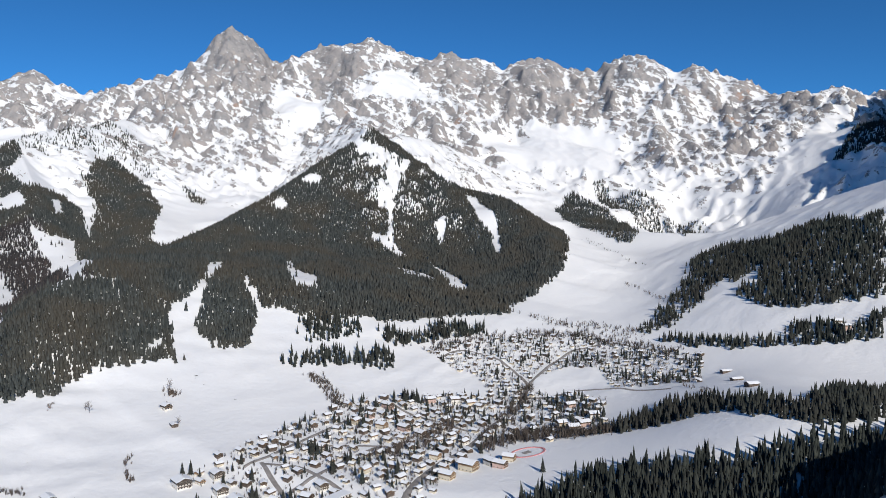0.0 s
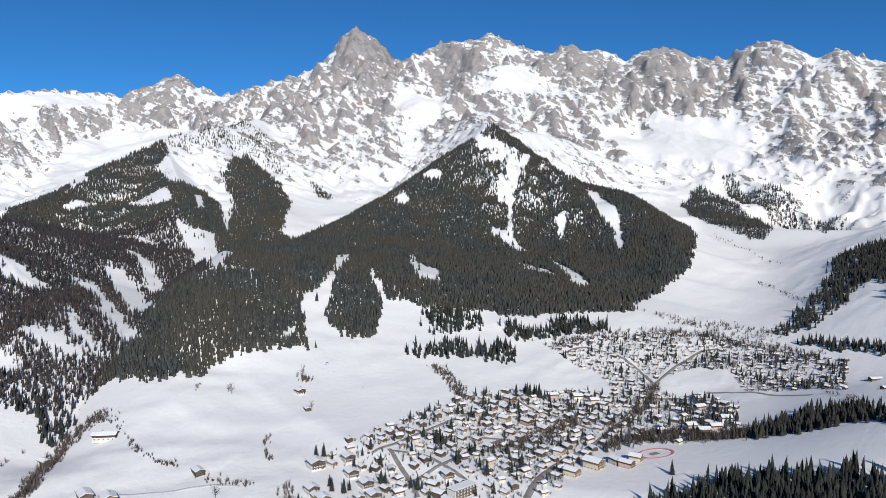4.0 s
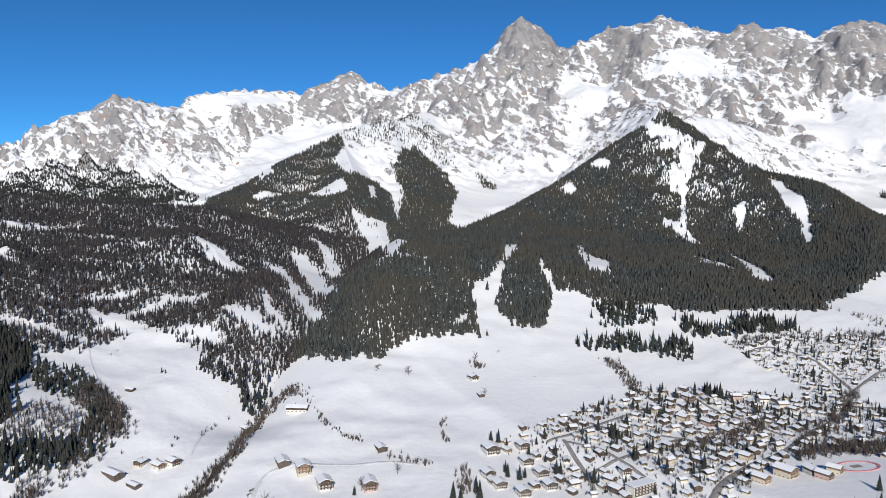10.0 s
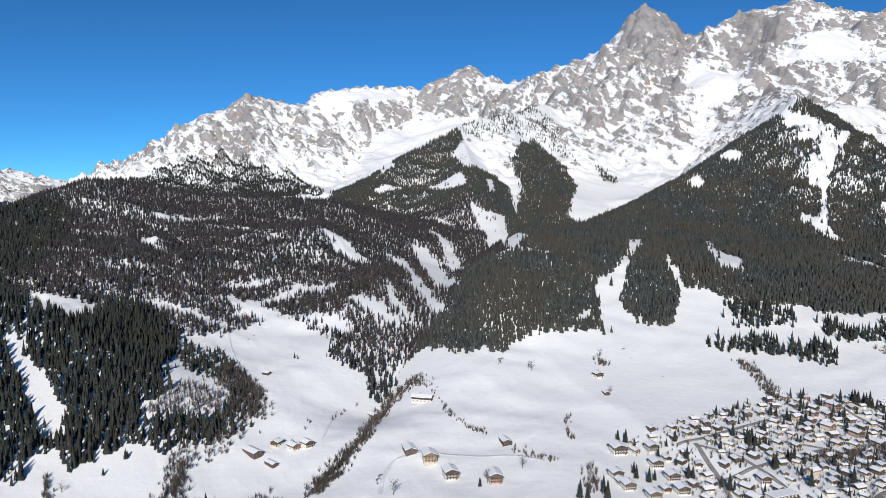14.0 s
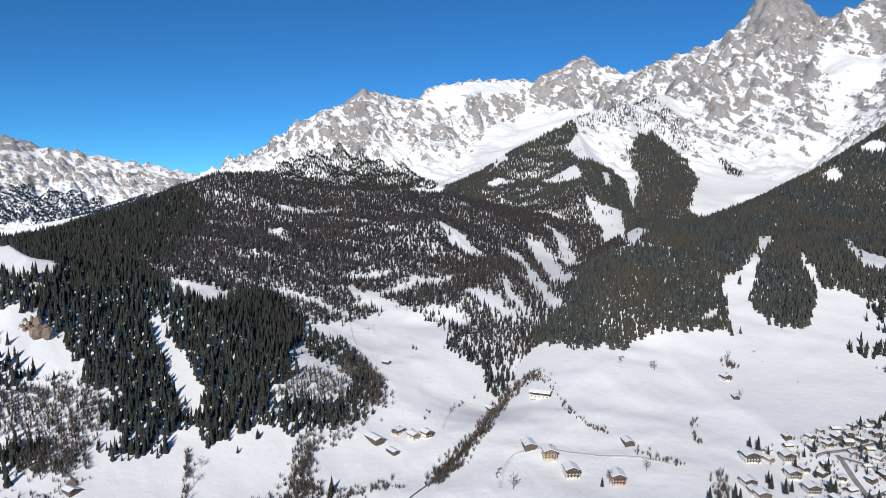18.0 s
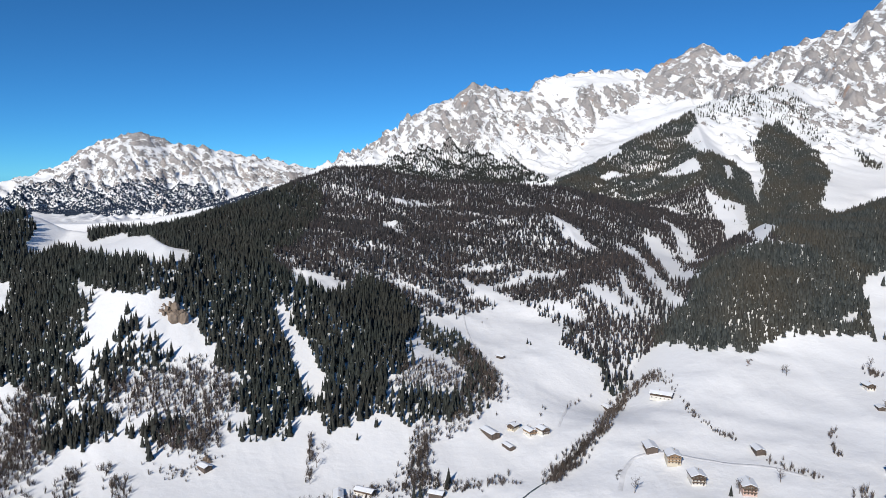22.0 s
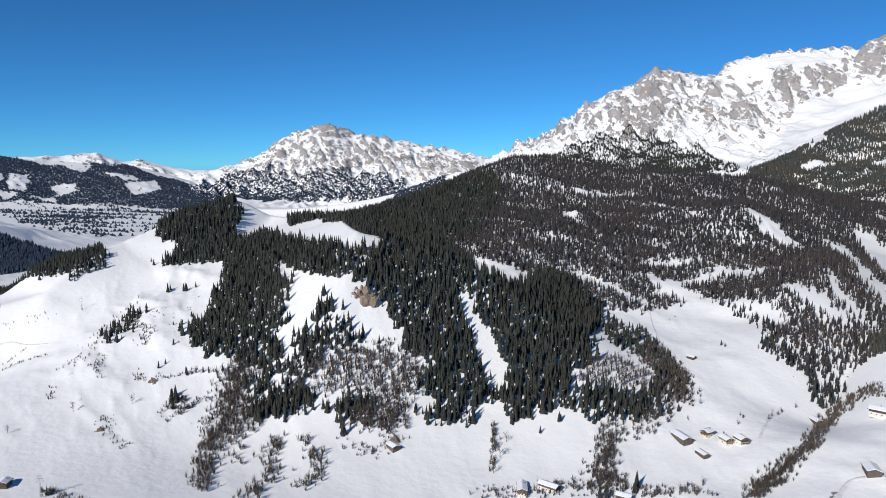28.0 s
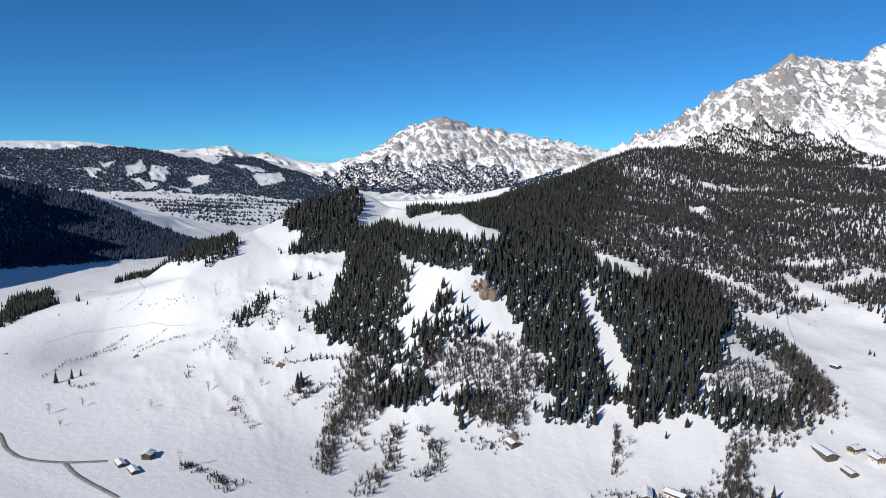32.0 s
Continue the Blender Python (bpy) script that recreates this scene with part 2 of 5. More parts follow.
ridge_h = [[-700, 1070, 148], [-655, 1210, 172], [-630, 1335, 205], [-620, 1390, 222], [-575, 1440, 243], [-525, 1480, 244], [-385, 1520, 216], [-215,
    1520, 208], [-115, 1565, 202], [-25, 1660, 178]]
ridge_n = [[-975, 550, 55], [-910, 615, 73], [-925, 745, 113], [-905, 840, 156], [-865, 920, 172], [-815, 950, 143], [-760, 940, 137], [-660, 895,
    138], [-530, 750, 140], [-475, 775, 128], [-375, 755, 106], [-285, 725, 68]]
ridge_right = [[1410, 395, 335], [1605, 740, 261], [1720, 960, 195], [1795, 1125, 147], [1840, 1245, 124], [1830, 1345, 101]]
ridge_right2 = [[2245, 750, 482], [2425, 1105, 495], [2610, 1415, 471], [2600, 1535, 401], [2490, 1620, 282], [2350, 1650, 205]]
wall_foot = [[1220, 1875, 466], [1500, 1980, 449], [1665, 1905, 364], [1830, 1815, 312], [1950, 1680, 284]]
spur_neck = [[1020, 1705, 440], [1165, 2025, 496], [1310, 2345, 571]]

# heights beside and behind the view, whose shade falls into it
ridge_south = [[190, 30, 95], [420, 65, 168], [600, 95, 118], [880, 100, 268], [1400, 260, 520], [2000, 450, 735], [2700, 720, 930], [3300, 1000, 1000]]
ridge_west = [[-2900, 150, 620], [-2200, 180, 660], [-1700, 330, 380]]

# the river's line through the valley
RIVER = [[2300, 1480, 205], [1700, 1150, 150], [1054, 830, 88], [760, 520, 42], [560, 440, 30], [420, 440, 24], [200, 500, 14], [0, 535, 4],
         [-200, 490, -8], [-500, 420, -10], [-900, 430, -12], [-1500, 1000, -8], [-2600, 2600, 0], [-3600, 4300, 0]]
# the side stream's gorge
GORGE = [[-35, 690, 6], [10, 830, 22], [60, 1050, 50], [110, 1280, 78], [270, 1560, 112], [400, 1850, 165], [560, 2300, 320]]
# summit towers: x, y, top, width, drop
SUMMITS = [(1270, 3415, 1103, 190, 230), (1815, 3035, 1050, 190, 190), (505, 3970, 907, 130, 140), (-645, 3710, 690, 170, 150),
           (2160, 2855, 1002, 150, 150), (2525, 2535, 962, 190, 190), (2775, 2170, 952, 170, 180), (2870, 1955, 879, 120, 130), (1570, 3225, 995, 130, 170),
           (2455, 2600, 962, 90, 130), (1690, 3165, 1041, 110, 130), (-2695, 3885, 485, 180, 130),
           (-3843, 3020, 304, 110, 75), (-3640, 3255, 266, 90, 60), (-3960, 2865, 286, 80, 40)]
# mounds and hollows: x, y, radius, height
MOUNDS = [
    (365, 1070, 320, 68),
    (1840, 1245, 220, -77),
    (-325, 1060, 220, 45),
    (690, 1395, 220, 4),
    (-215, 505, 220, -23),
    (560, 250, 140, 51),
    (-730, 780, 140, 31),
    (-880, 505, 90, -36),
    (1090, 1310, 90, 38),
    (-130, 1255, 90, 28),
    (1830, 1345, 90, -63),
    (110, 1280, 220, -18),
    (510, 595, 220, -18),
    (-470, 665, 90, 18),
    (385, 1375, 220, -23),
    (-975, 850, 90, -17),
    (1630, 1280, 90, 22),
    (1795, 1125, 220, -46),
    (-480, 460, 90, -11),
    (640, 385, 90, 16),
    (455, 950, 90, 21),
    (40, 905, 140, 17),
    (1055, 830, 320, -10),
    (-720, 580, 90, 12),
    (-1020, 700, 90, 22),
]


def height(x, y):
    x, y = np.asarray(x, float), np.asarray(y, float)
    d, z, _ = along(RIVER, x, y)
    bank = np.sqrt(d * d + 6400) - 80
    z = z + 0.035 * np.minimum(bank, 900)
    far = np.hypot(x, y)

    wx = x + 60 * perlin(x / 260, y / 260, 91)
    wy = y + 60 * perlin(x / 260, y / 260, 92)

    def rise(z, line, width, power, k, foot=0.0, rough=0.0, size=200, seed=3, skew=0.5):
        """A ridge: slopes that steepen towards the crest, cut by ribs and gullies."""
        d, top, run = along(line, x, y)
        t = np.clip(1 - d / width, 0, 1)
        foot = np.minimum(foot, 0.45 * top)
        h = foot + (top - foot) * t**power - 0.6 * np.maximum(d - width, 0)
        if rough:
            on = d < width
            n = np.zeros(x.shape)
            ax, ay = line[-1][0] - line[0][0], line[-1][1] - line[0][1]
            chord = math.hypot(ax, ay)
            run = (x * ax + y * ay) / chord
            off = (y * ax - x * ay) / chord
            across = (run[on] + skew * off[on]) / math.hypot(1, skew) + 0.35 * (wx[on] - x[on])
            down = (off[on] - skew * run[on]) / math.hypot(1, skew)
            crag = crags(x[on], y[on], size * 0.8, 5, seed)
            rib = crags(across, down / 2.4, size * 0.62, 6, seed + 40)
            n[on] = 1.5 * (0.4 * crag + 0.6 * rib - 0.42) * np.clip(d[on] / 170, 0.1, 1) * np.clip(t[on] * 2.2 - 0.1, 0, 1)
            h = h + rough * n
            if rough > 70:
                h = h + 44 * (crags(run, off, 90, 4, seed + 60) - 0.42) * np.exp(-d / 80)
        return smax(z, h, k)

    z = rise(z, crest_snowy, 700, 1.0, 10, 0, 60, 170, 11)
    z = rise(z, crest_blue, 620, 1.0, 10, -10, 16, 260, 12)
    z = rise(z, crest_far, 720, 1.2, 10, 0, 75, 130, 13)
    z = rise(z, crest_east, 1500, 1.5, 20, 185, 115, 260, 14, 0.75)
    z = rise(z, crest_mid, 1600, 1.5, 20, 200, 115, 260, 15, 0.75)
    z = rise(z, crest_west, 1250, 1.4, 20, 200, 110, 240, 16, 0.7)
    # the bare towers of the highest summits
    for tx, ty, tz, wide, drop in SUMMITS:
        d = np.hypot(x - tx, y - ty)
        on = d < wide * 1.5
        if on.any():
            g = ridged(wx[on], wy[on], 90, 4, 51) - 0.3
            h = tz - 4 - drop * (d[on] / wide) ** 1.35 + 30 * g * np.clip(d[on] / 60, 0, 1)
            z[on] = smax(z[on], h, 8)
    z = rise(z, spur_neck, 500, 1.3, 40, 120, 80, 150, 17)
    z = rise(z, wall_foot, 480, 1.3, 40, 150, 60, 140, 18)
    z = rise(z, ridge_m2, 800, 1.2, 25, 90, 45, 130, 19)
    z = rise(z, spur_m2, 350, 1.1, 25, 90, 14, 100, 20)
    z = rise(z, spur_m2b, 350, 1.1, 25, 100, 14, 100, 21)
    z = rise(z, ridge_right2, 900, 1.2, 30, 120, 50, 150, 22)
    z = rise(z, ridge_right, 700, 1.1, 30, 45, 6, 120, 23)
    z = rise(z, ridge_dark, 900, 1.1, 20, -30, 8, 140, 24)
    z = rise(z, ridge_m1, 900, 1.35, 24, -45, 6, 120, 25)
    z = rise(z, ridge_m1e, 650, 1.5, 24, 20, 6, 120, 26)
    z = rise(z, ridge_h, 800, 1.1, 24, -20, 10, 120, 27)
    z = rise(z, ridge_n, 400, 1.15, 24, -45, 2, 90, 28)
    z = rise(z, ridge_south, 230, 1.2, 10, -45, 8, 90, 29)
    z = rise(z, ridge_west, 420, 1.2, 20, -45, 8, 90, 30)
    d, top, _ = along(GORGE, x, y)
    t = np.clip(d / 330, 0, 1)
    z = -smax(-z, -(top + 0.40 * d + 400 * t * t * t), 24)
    for mx, my, r, h in MOUNDS:
        z = z + h * np.exp(-((x - mx) ** 2 + (y - my) ** 2) / (r * r))
    soft = np.clip((far - 350) / 500, 0.15, 1)
    z = z + soft * (1.6 * fbm(x, y, 190, 2, 31) + 0.35 * fbm(x, y, 35, 2, 32))
    return z


# bare rock bands and smooth snow bowls of the walls, as outlines on the plan
BANDS = [
    (2.6, [(-1039, 4763), (-871, 4789), (-577, 3711), (-488, 3149), (-551, 2942), (-665, 2980)]),
    (1.6, [(-108, 3747), (152, 3719), (232, 3361), (112, 3425), (-81, 3549)]),
    (2.2, [(277, 4842), (482, 3918), (707, 3683), (644, 3240), (508, 3511), (235, 3740)]),
    (4.0, [(1041, 3237), (1218, 3398), (1300, 3378), (1895, 4394), (1418, 3132), (1298, 2959), (1107, 2950), (1025, 3089)]),
    (2.6, [(522, 2546), (792, 2749), (898, 2518), (897, 2291), (847, 2216), (785, 2321), (665, 2462), (523, 2457)]),
    (1.8, [(846, 3108), (1025, 2868), (1105, 2577), (1090, 2341), (914, 2233), (932, 2612), (804, 2640)]),
    (4.0, [(1485, 3120), (1679, 3149), (1644, 2823), (1606, 2805), (1488, 2790), (1441, 2999)]),
    (1.8, [(1501, 2765), (1675, 2561), (1726, 2366), (1618, 2153), (1246, 1879), (1152, 2019), (1314, 2512)]),
    (3.2, [(1890, 2891), (2140, 2853), (2325, 2693), (2463, 2569), (3475, 3310), (2643, 2195), (2364, 1957), (2271, 2083), (2117, 2144), (2034, 2350), (1936, 2658)]),
    (1.8, [(1654, 2267), (1742, 2155), (1696, 1854), (1681, 1697), (1582, 1499), (1178, 1225), (1475, 1701), (1396, 1831)]),
    (1.5, [(991, 4736), (1018, 3152), (1007, 2889), (781, 2874), (710, 3301)]),
]
BOWLS = [
    (-2.4, [(2103, 2199), (2259, 2072), (2266, 1873), (1997, 1646), (1929, 1764), (1883, 1904), (1916, 2041)]),
    (-2.2, [(581, 2160), (724, 2260), (731, 2061), (542, 1802), (443, 1717), (524, 1958)]),
    (-1.5, [(-330, 3890), (-136, 3917), (164, 3931), (186, 3823), (-108, 3763), (-301, 3822)]),
    (-1.6, [(148, 3657), (446, 3458), (514, 2605), (267, 2396), (133, 2281), (35, 2312), (-98, 3062), (-33, 3452)]),
    (-1.6, [(1646, 2779), (1878, 2782), (1786, 2525), (1681, 2570), (1604, 2662)]),
    (-1.8, [(1817, 2282), (2015, 2120), (1883, 1904), (1778, 1970), (1782, 2173)]),
    (-1.4, [(1296, 3016), (1440, 2751), (1310, 2599), (1182, 2643)]),
    (-3.0, [(2433, 1230), (2730, 1260), (2811, 1258), (2207, 1015), (1935, 945), (1427, 741), (1948, 1126), (2133, 1145)]),
]

# ---- the ground: one sheet out to the horizon, finer where it is seen ----
def inside(poly, x, y):
    poly = np.array(poly, float)
    hit = np.zeros(x.shape, bool)
    for (ax, ay), (bx, by) in zip(poly, np.roll(poly, -1, 0)):
        if ay != by:
            cross = (ay > y) != (by > y)
            hit ^= cross & (x < (bx - ax) * (y - ay) / (by - ay) + ax)
    return hit


def mesh_from(name, verts, faces, material, smooth=False):
    """A mesh from arrays of corners and of equal-sided faces."""
    me = bpy.data.meshes.new(name)
    n, k = faces.shape
    me.vertices.add(len(verts))
    me.vertices.foreach_set("co", np.ascontiguousarray(verts, np.float32).ravel())
    me.loops.add(n * k)
    me.loops.foreach_set("vertex_index", np.ascontiguousarray(faces, np.int32).ravel())
    me.polygons.add(n)
    me.polygons.foreach_set("loop_start", np.arange(0, n * k, k, dtype=np.int32))
    me.update(calc_edges=True)
    if smooth:
        me.shade_smooth()
    me.materials.append(material)
    return me


SHEET = {}


def hollow(z, n):
    """How far the ground stands over its mean within n steps: ribs above nought, gullies below."""
    m = z
    for axis in (0, 1):
        pad = [(n, n) if k == axis else (0, 0) for k in (0, 1)]
        c = np.cumsum(np.pad(m, pad, mode="edge"), axis=axis)
        c = np.concatenate([np.zeros_like(np.take(c, [0], axis)), c], axis)
        hi, lo = np.arange(2 * n + 1, 2 * n + 1 + m.shape[axis]), np.arange(m.shape[axis])
        m = (np.take(c, hi, axis) - np.take(c, lo, axis)) / (2 * n + 1)
    return z - m


def build_ground():
    bearings = np.radians(np.concatenate([np.arange(-180, -72, 3.0), np.arange(-72, -64, 0.5), np.arange(-64, 70, 0.15), np.arange(70, 78, 0.5), np.arange(78, 180, 3.0)]))
    near = np.concatenate([[0.01], np.geomspace(15, 380, 26)])[:-1]
    mid = np.linspace(380, 1300, 125)[:-1]
    back = np.linspace(1300, 2300, 98)[:-1]
    rear = np.concatenate([np.linspace(2300, 4050, 245)[:-1], np.linspace(4050, 4960, 105)])
    ranges = np.concatenate([near, mid, back, rear])
    R, A = np.meshgrid(ranges, bearings, indexing="ij")
    x, y = -40 + R * np.sin(A), 8 + R * np.cos(A)
    z = height(x, y)
    # the snow bowls of the walls lie smooth
    far = R > 1500
    bowl = np.zeros(R.shape)
    for k, poly in BOWLS:
        bowl[far] = np.maximum(bowl[far], inside(poly, x[far], y[far]))
    bowl = bowl - hollow(bowl, 5)
    z = z - 0.85 * bowl * hollow(z, 9)
    verts = np.stack([x.ravel(), y.ravel(), z.ravel()], 1)
    nr, na = R.shape
    i, j = np.meshgrid(np.arange(nr - 1), np.arange(na), indexing="ij")
    k = (j + 1) % na
    faces = np.stack([i * na + j, (i + 1) * na + j, (i + 1) * na + k, i * na + k], -1).reshape(-1, 4)[:, ::-1]
    me = mesh_from("ground", verts, faces, GROUND, True)
    # how bare the rock stands: steep faces and convex ribs are blown clear, hollows hold their snow
    gr = np.gradient(z, ranges, axis=0)
    ga = np.gradient(z, bearings, axis=1) / np.maximum(R, 1)
    slope = np.degrees(np.arctan(np.hypot(gr, ga)))
    bare = (slope - 54) / 10 - 1.2 + 0.8 * np.clip(hollow(z, 2) / 2.2, -1.6, 1.6) + 0.35 * np.clip(hollow(z, 7) / 11, -1.6, 1.6)
    bare = bare + np.where(R > 4050, np.interp(z, [60, 200, 420], [-3.0, 0.6, 1.6]), np.interp(z, [250, 420, 850], [-1.2, 0.0, 0.7]))
    bare = bare - 3.0 * ((R < 2080) & (x > 600) & (x < 1500))
    bare = bare + 0.7 * ((x > 2150) & (y < 1750) & (z > 230))
    for tx, ty, tz, wide, drop in SUMMITS:
        bare = bare + 1.6 * np.exp(-(((x - tx) ** 2 + (y - ty) ** 2) / (0.7 * wide) ** 2))
    qx, qy = x[far] + 75 * fbm(x[far], y[far], 110, 4, 71), y[far] + 75 * fbm(x[far], y[far], 110, 4, 72)
    for k, poly in BANDS + BOWLS:
        bare[far] += (0.6 if k > 0 else 1.05) * k * inside(poly, qx, qy)
    bare = np.where(R > 1700, np.clip(bare, -4.0, 4.0), -4.0).ravel()
    att = me.attributes.new("bare", "FLOAT", "POINT")
    att.data.foreach_set("value", bare.astype(np.float32))
    SHEET.update(ranges=ranges, bearings=bearings, z=z)
    return tagged(new("ground", me), "snow-covered valley floor, slopes and rocky mountain walls", "ground", kind="structure")


ground = build_ground()


def on_ground(x, y):
    """The height of the sheet itself at places on the plan."""
    x, y = np.asarray(x, float), np.asarray(y, float)
    r, a = np.hypot(x + 40, y - 8), np.arctan2(x + 40, y - 8)
    rs, bs, z = SHEET["ranges"], SHEET["bearings"], SHEET["z"]
    i = np.clip(np.searchsorted(rs, r) - 1, 0, len(rs) - 2)
    j = np.clip(np.searchsorted(bs, a) - 1, 0, len(bs) - 2)
    u, v = (r - rs[i]) / (rs[i + 1] - rs[i]), (a - bs[j]) / (bs[j + 1] - bs[j])
    return (z[i, j] * (1 - u) + z[i + 1, j] * u) * (1 - v) + (z[i, j + 1] * (1 - u) + z[i + 1, j + 1] * u) * v

# ---- woods and clearings, as outlines on the plan ----
WOODS = {}
WOODS['m1'] = [(17, 804), (56, 763), (91, 759), (125, 779), (152, 788), (231, 793), (266, 845), (276, 811), (311, 806), (341, 845), (374, 900), (398, 878), (441, 855), (499, 842), (522, 823), (570, 815), (642, 813), (711, 793), (761, 831), (855, 867), (965, 930), (1169, 1103), (1398, 1412), (1478, 1636), (1149, 1511), (1107, 1619), (1195, 1831), (1018, 1692), (964, 1693), (878, 1752), (681, 1570), (548, 1559), (449, 1690), (213, 1022), (139, 970), (97, 1054), (65, 894), (41, 856), (20, 836)]
WOODS['n_top'] = [(-1206, 991), (-1186, 1016), (-1150, 1057), (-1112, 1097), (-845, 906), (-819, 891), (-798, 852), (-750, 772), (-729, 745), (-797, 742), (-820, 735), (-852, 776), (-887, 783)]
WOODS['n_band'] = [(-753, 773), (-754, 849), (-645, 785), (-530, 715), (-490, 725), (-485, 667), (-526, 663), (-567, 678), (-630, 721), (-636, 691), (-685, 701)]
WOODS['n_ridge'] = [(-978, 1211), (-887, 1272), (-630, 968), (-797, 1328), (-640, 1263), (-602, 1204), (-478, 924), (-537, 955), (-483, 739), (-503, 750), (-591, 810), (-926, 1246), (-976, 1210)]
WOODS['n_left_face'] = [(-722, 743), (-687, 699), (-671, 662), (-670, 645), (-638, 618), (-649, 597), (-649, 577), (-608, 558), (-604, 573), (-581, 544), (-565, 556), (-530, 541), (-516, 551), (-503, 569), (-521, 575), (-531, 590), (-513, 603), (-544, 616), (-548, 635), (-572, 665), (-631, 695)]
WOODS['n_mid'] = [(-506, 628), (-487, 637), (-474, 621), (-489, 610)]
WOODS['n_step'] = [(-505, 587), (-485, 598), (-467, 616), (-442, 613), (-434, 606), (-455, 587), (-475, 568), (-500, 566)]
WOODS['n_main'] = [(-538, 717), (-485, 667), (-455, 664), (-427, 651), (-406, 625), (-383, 616), (-362, 589), (-333, 585), (-309, 568), (-308, 584), (-310, 611), (-289, 603), (-274, 586), (-250, 601), (-240, 619), (-247, 665), (-234, 690), (-246, 760), (-254, 848), (-296, 889), (-345, 909), (-345, 778), (-374, 751), (-478, 924), (-566, 1015), (-628, 1018), (-490, 725)]
WOODS['n_plant'] = [(-503, 522), (-477, 535), (-451, 543), (-445, 533), (-458, 517), (-477, 501), (-492, 507)]
WOODS['n_slope'] = [(-528, 539), (-498, 563), (-475, 568), (-467, 539), (-503, 522), (-518, 523)]
WOODS['n_foot'] = [(-434, 541), (-417, 553), (-394, 554), (-380, 524), (-400, 534), (-402, 506), (-419, 520)]
WOODS['n_foot_b'] = [(-345, 564), (-344, 584), (-317, 599), (-301, 564), (-313, 558), (-328, 567), (-331, 543)]
WOODS['n_east'] = [(-245, 633), (-224, 652), (-195, 657), (-172, 674), (-162, 637), (-181, 620), (-209, 611), (-236, 612)]
WOODS['n_east_edge'] = [(-250, 829), (-212, 816), (-182, 772), (-159, 738), (-144, 690), (-142, 649), (-169, 629), (-179, 672), (-164, 688), (-180, 726), (-211, 733), (-239, 774)]
WOODS['n_crest'] = [(-775, 925), (-735, 900), (-690, 900), (-640, 885), (-600, 905), (-640, 1010), (-690, 1060), (-745, 1040)]
WOODS['n_back'] = [(-978, 1212), (-889, 1275), (-798, 1329), (-665, 1319), (-586, 1375), (-531, 1243), (-479, 988), (-532, 965), (-600, 985), (-501, 752), (-519, 749), (-694, 909), (-977, 1211)]
WOODS['h_scrub'] = [(-335, 955), (-240, 1074), (-144, 1157), (-73, 1118), (58, 1259), (72, 949), (53, 854), (26, 813), (-7, 786), (-26, 795), (-64, 830), (-107, 891), (-173, 936), (-181, 898), (-210, 873), (-257, 861), (-300, 882)]
WOODS['h_east'] = [(-674, 1470), (-576, 1536), (-474, 1556), (-391, 1577), (-278, 1586), (-140, 1640), (-40, 1741), (103, 1855), (219, 1842), (258, 1649), (183, 995), (125, 1035), (73, 945), (53, 854), (26, 813), (-7, 786), (-26, 739), (-38, 723), (-38, 763), (-77, 785), (-73, 822), (-107, 891), (-173, 936), (-181, 898), (-210, 873), (-257, 861), (-313, 883), (-383, 908), (-441, 928)]
WOODS['h_west'] = [(-750, 1099), (-687, 1228), (-664, 1329), (-670, 1460), (-632, 1498), (-568, 1543), (-460, 1579), (-334, 1589), (-234, 1176), (-223, 955), (-279, 899), (-360, 867), (-412, 842), (-383, 742), (-432, 758), (-508, 739), (-612, 853)]
WOODS['h_fill'] = [(-639, 1389), (-598, 1414), (-542, 1468), (-319, 1507), (-213, 1497), (-174, 1127), (-228, 987), (-349, 1042), (-533, 1302)]
WOODS['h_lane'] = [(-603, 1408), (-461, 1356), (-331, 1267), (-224, 1104), (-160, 1004), (-204, 982), (-304, 1068), (-447, 1243), (-565, 1337)]
WOODS['valley_far'] = [(-3381, 2038), (-3158, 2409), (-3003, 2638), (-2563, 2843), (-2102, 2246), (-1980, 1765), (-1979, 1487), (-2835, 1873)]
WOODS['w_left'] = [(-1330, 586), (-1344, 658), (-1059, 513), (-1050, 467), (-1016, 426), (-1096, 462)]
WOODS['w_shrub'] = [(-734, 548), (-762, 619), (-721, 600), (-698, 536)]
WOODS['h_shoulder'] = [(-812, 949), (-743, 1044), (-657, 1206), (-642, 1389), (-597, 1334), (-650, 1129), (-713, 1040), (-775, 902)]
WOODS['h_shoulder2'] = [(-897, 858), (-859, 925), (-662, 897), (-661, 1192), (-662, 1398), (-612, 1206), (-734, 1060), (-798, 937)]
WOODS['gorge_wood'] = [(-79, 813), (-38, 827), (-7, 802), (-15, 750), (-28, 715), (-39, 719), (-38, 759), (-62, 778)]
WOODS['wall_a'] = [(1587, 1553), (1774, 1663), (1749, 1536), (1714, 1422), (1479, 1160), (1430, 1145), (1455, 1259), (1487, 1403)]
WOODS['wall_b'] = [(1916, 1709), (1876, 1559), (1917, 1444), (1896, 1391), (1630, 1226), (1815, 1444), (1811, 1569)]
WOODS['wall_c'] = [(1894, 1387), (1922, 1313), (1907, 1249), (1486, 1015), (1863, 1362)]
WOODS['right_slope'] = [(968, 539), (1228, 753), (1137, 571), (1153, 456), (931, 365), (903, 430), (885, 491), (935, 563)]
WOODS['right_belt'] = [(786, 585), (805, 522), (802, 482), (813, 431), (859, 428), (857, 376), (894, 350), (846, 331), (807, 389), (782, 469), (777, 544)]
WOODS['right_upper'] = [(1107, 708), (1191, 677), (1215, 601), (1174, 511), (1177, 467), (1036, 409), (1066, 486), (1070, 553), (1018, 587), (965, 591)]
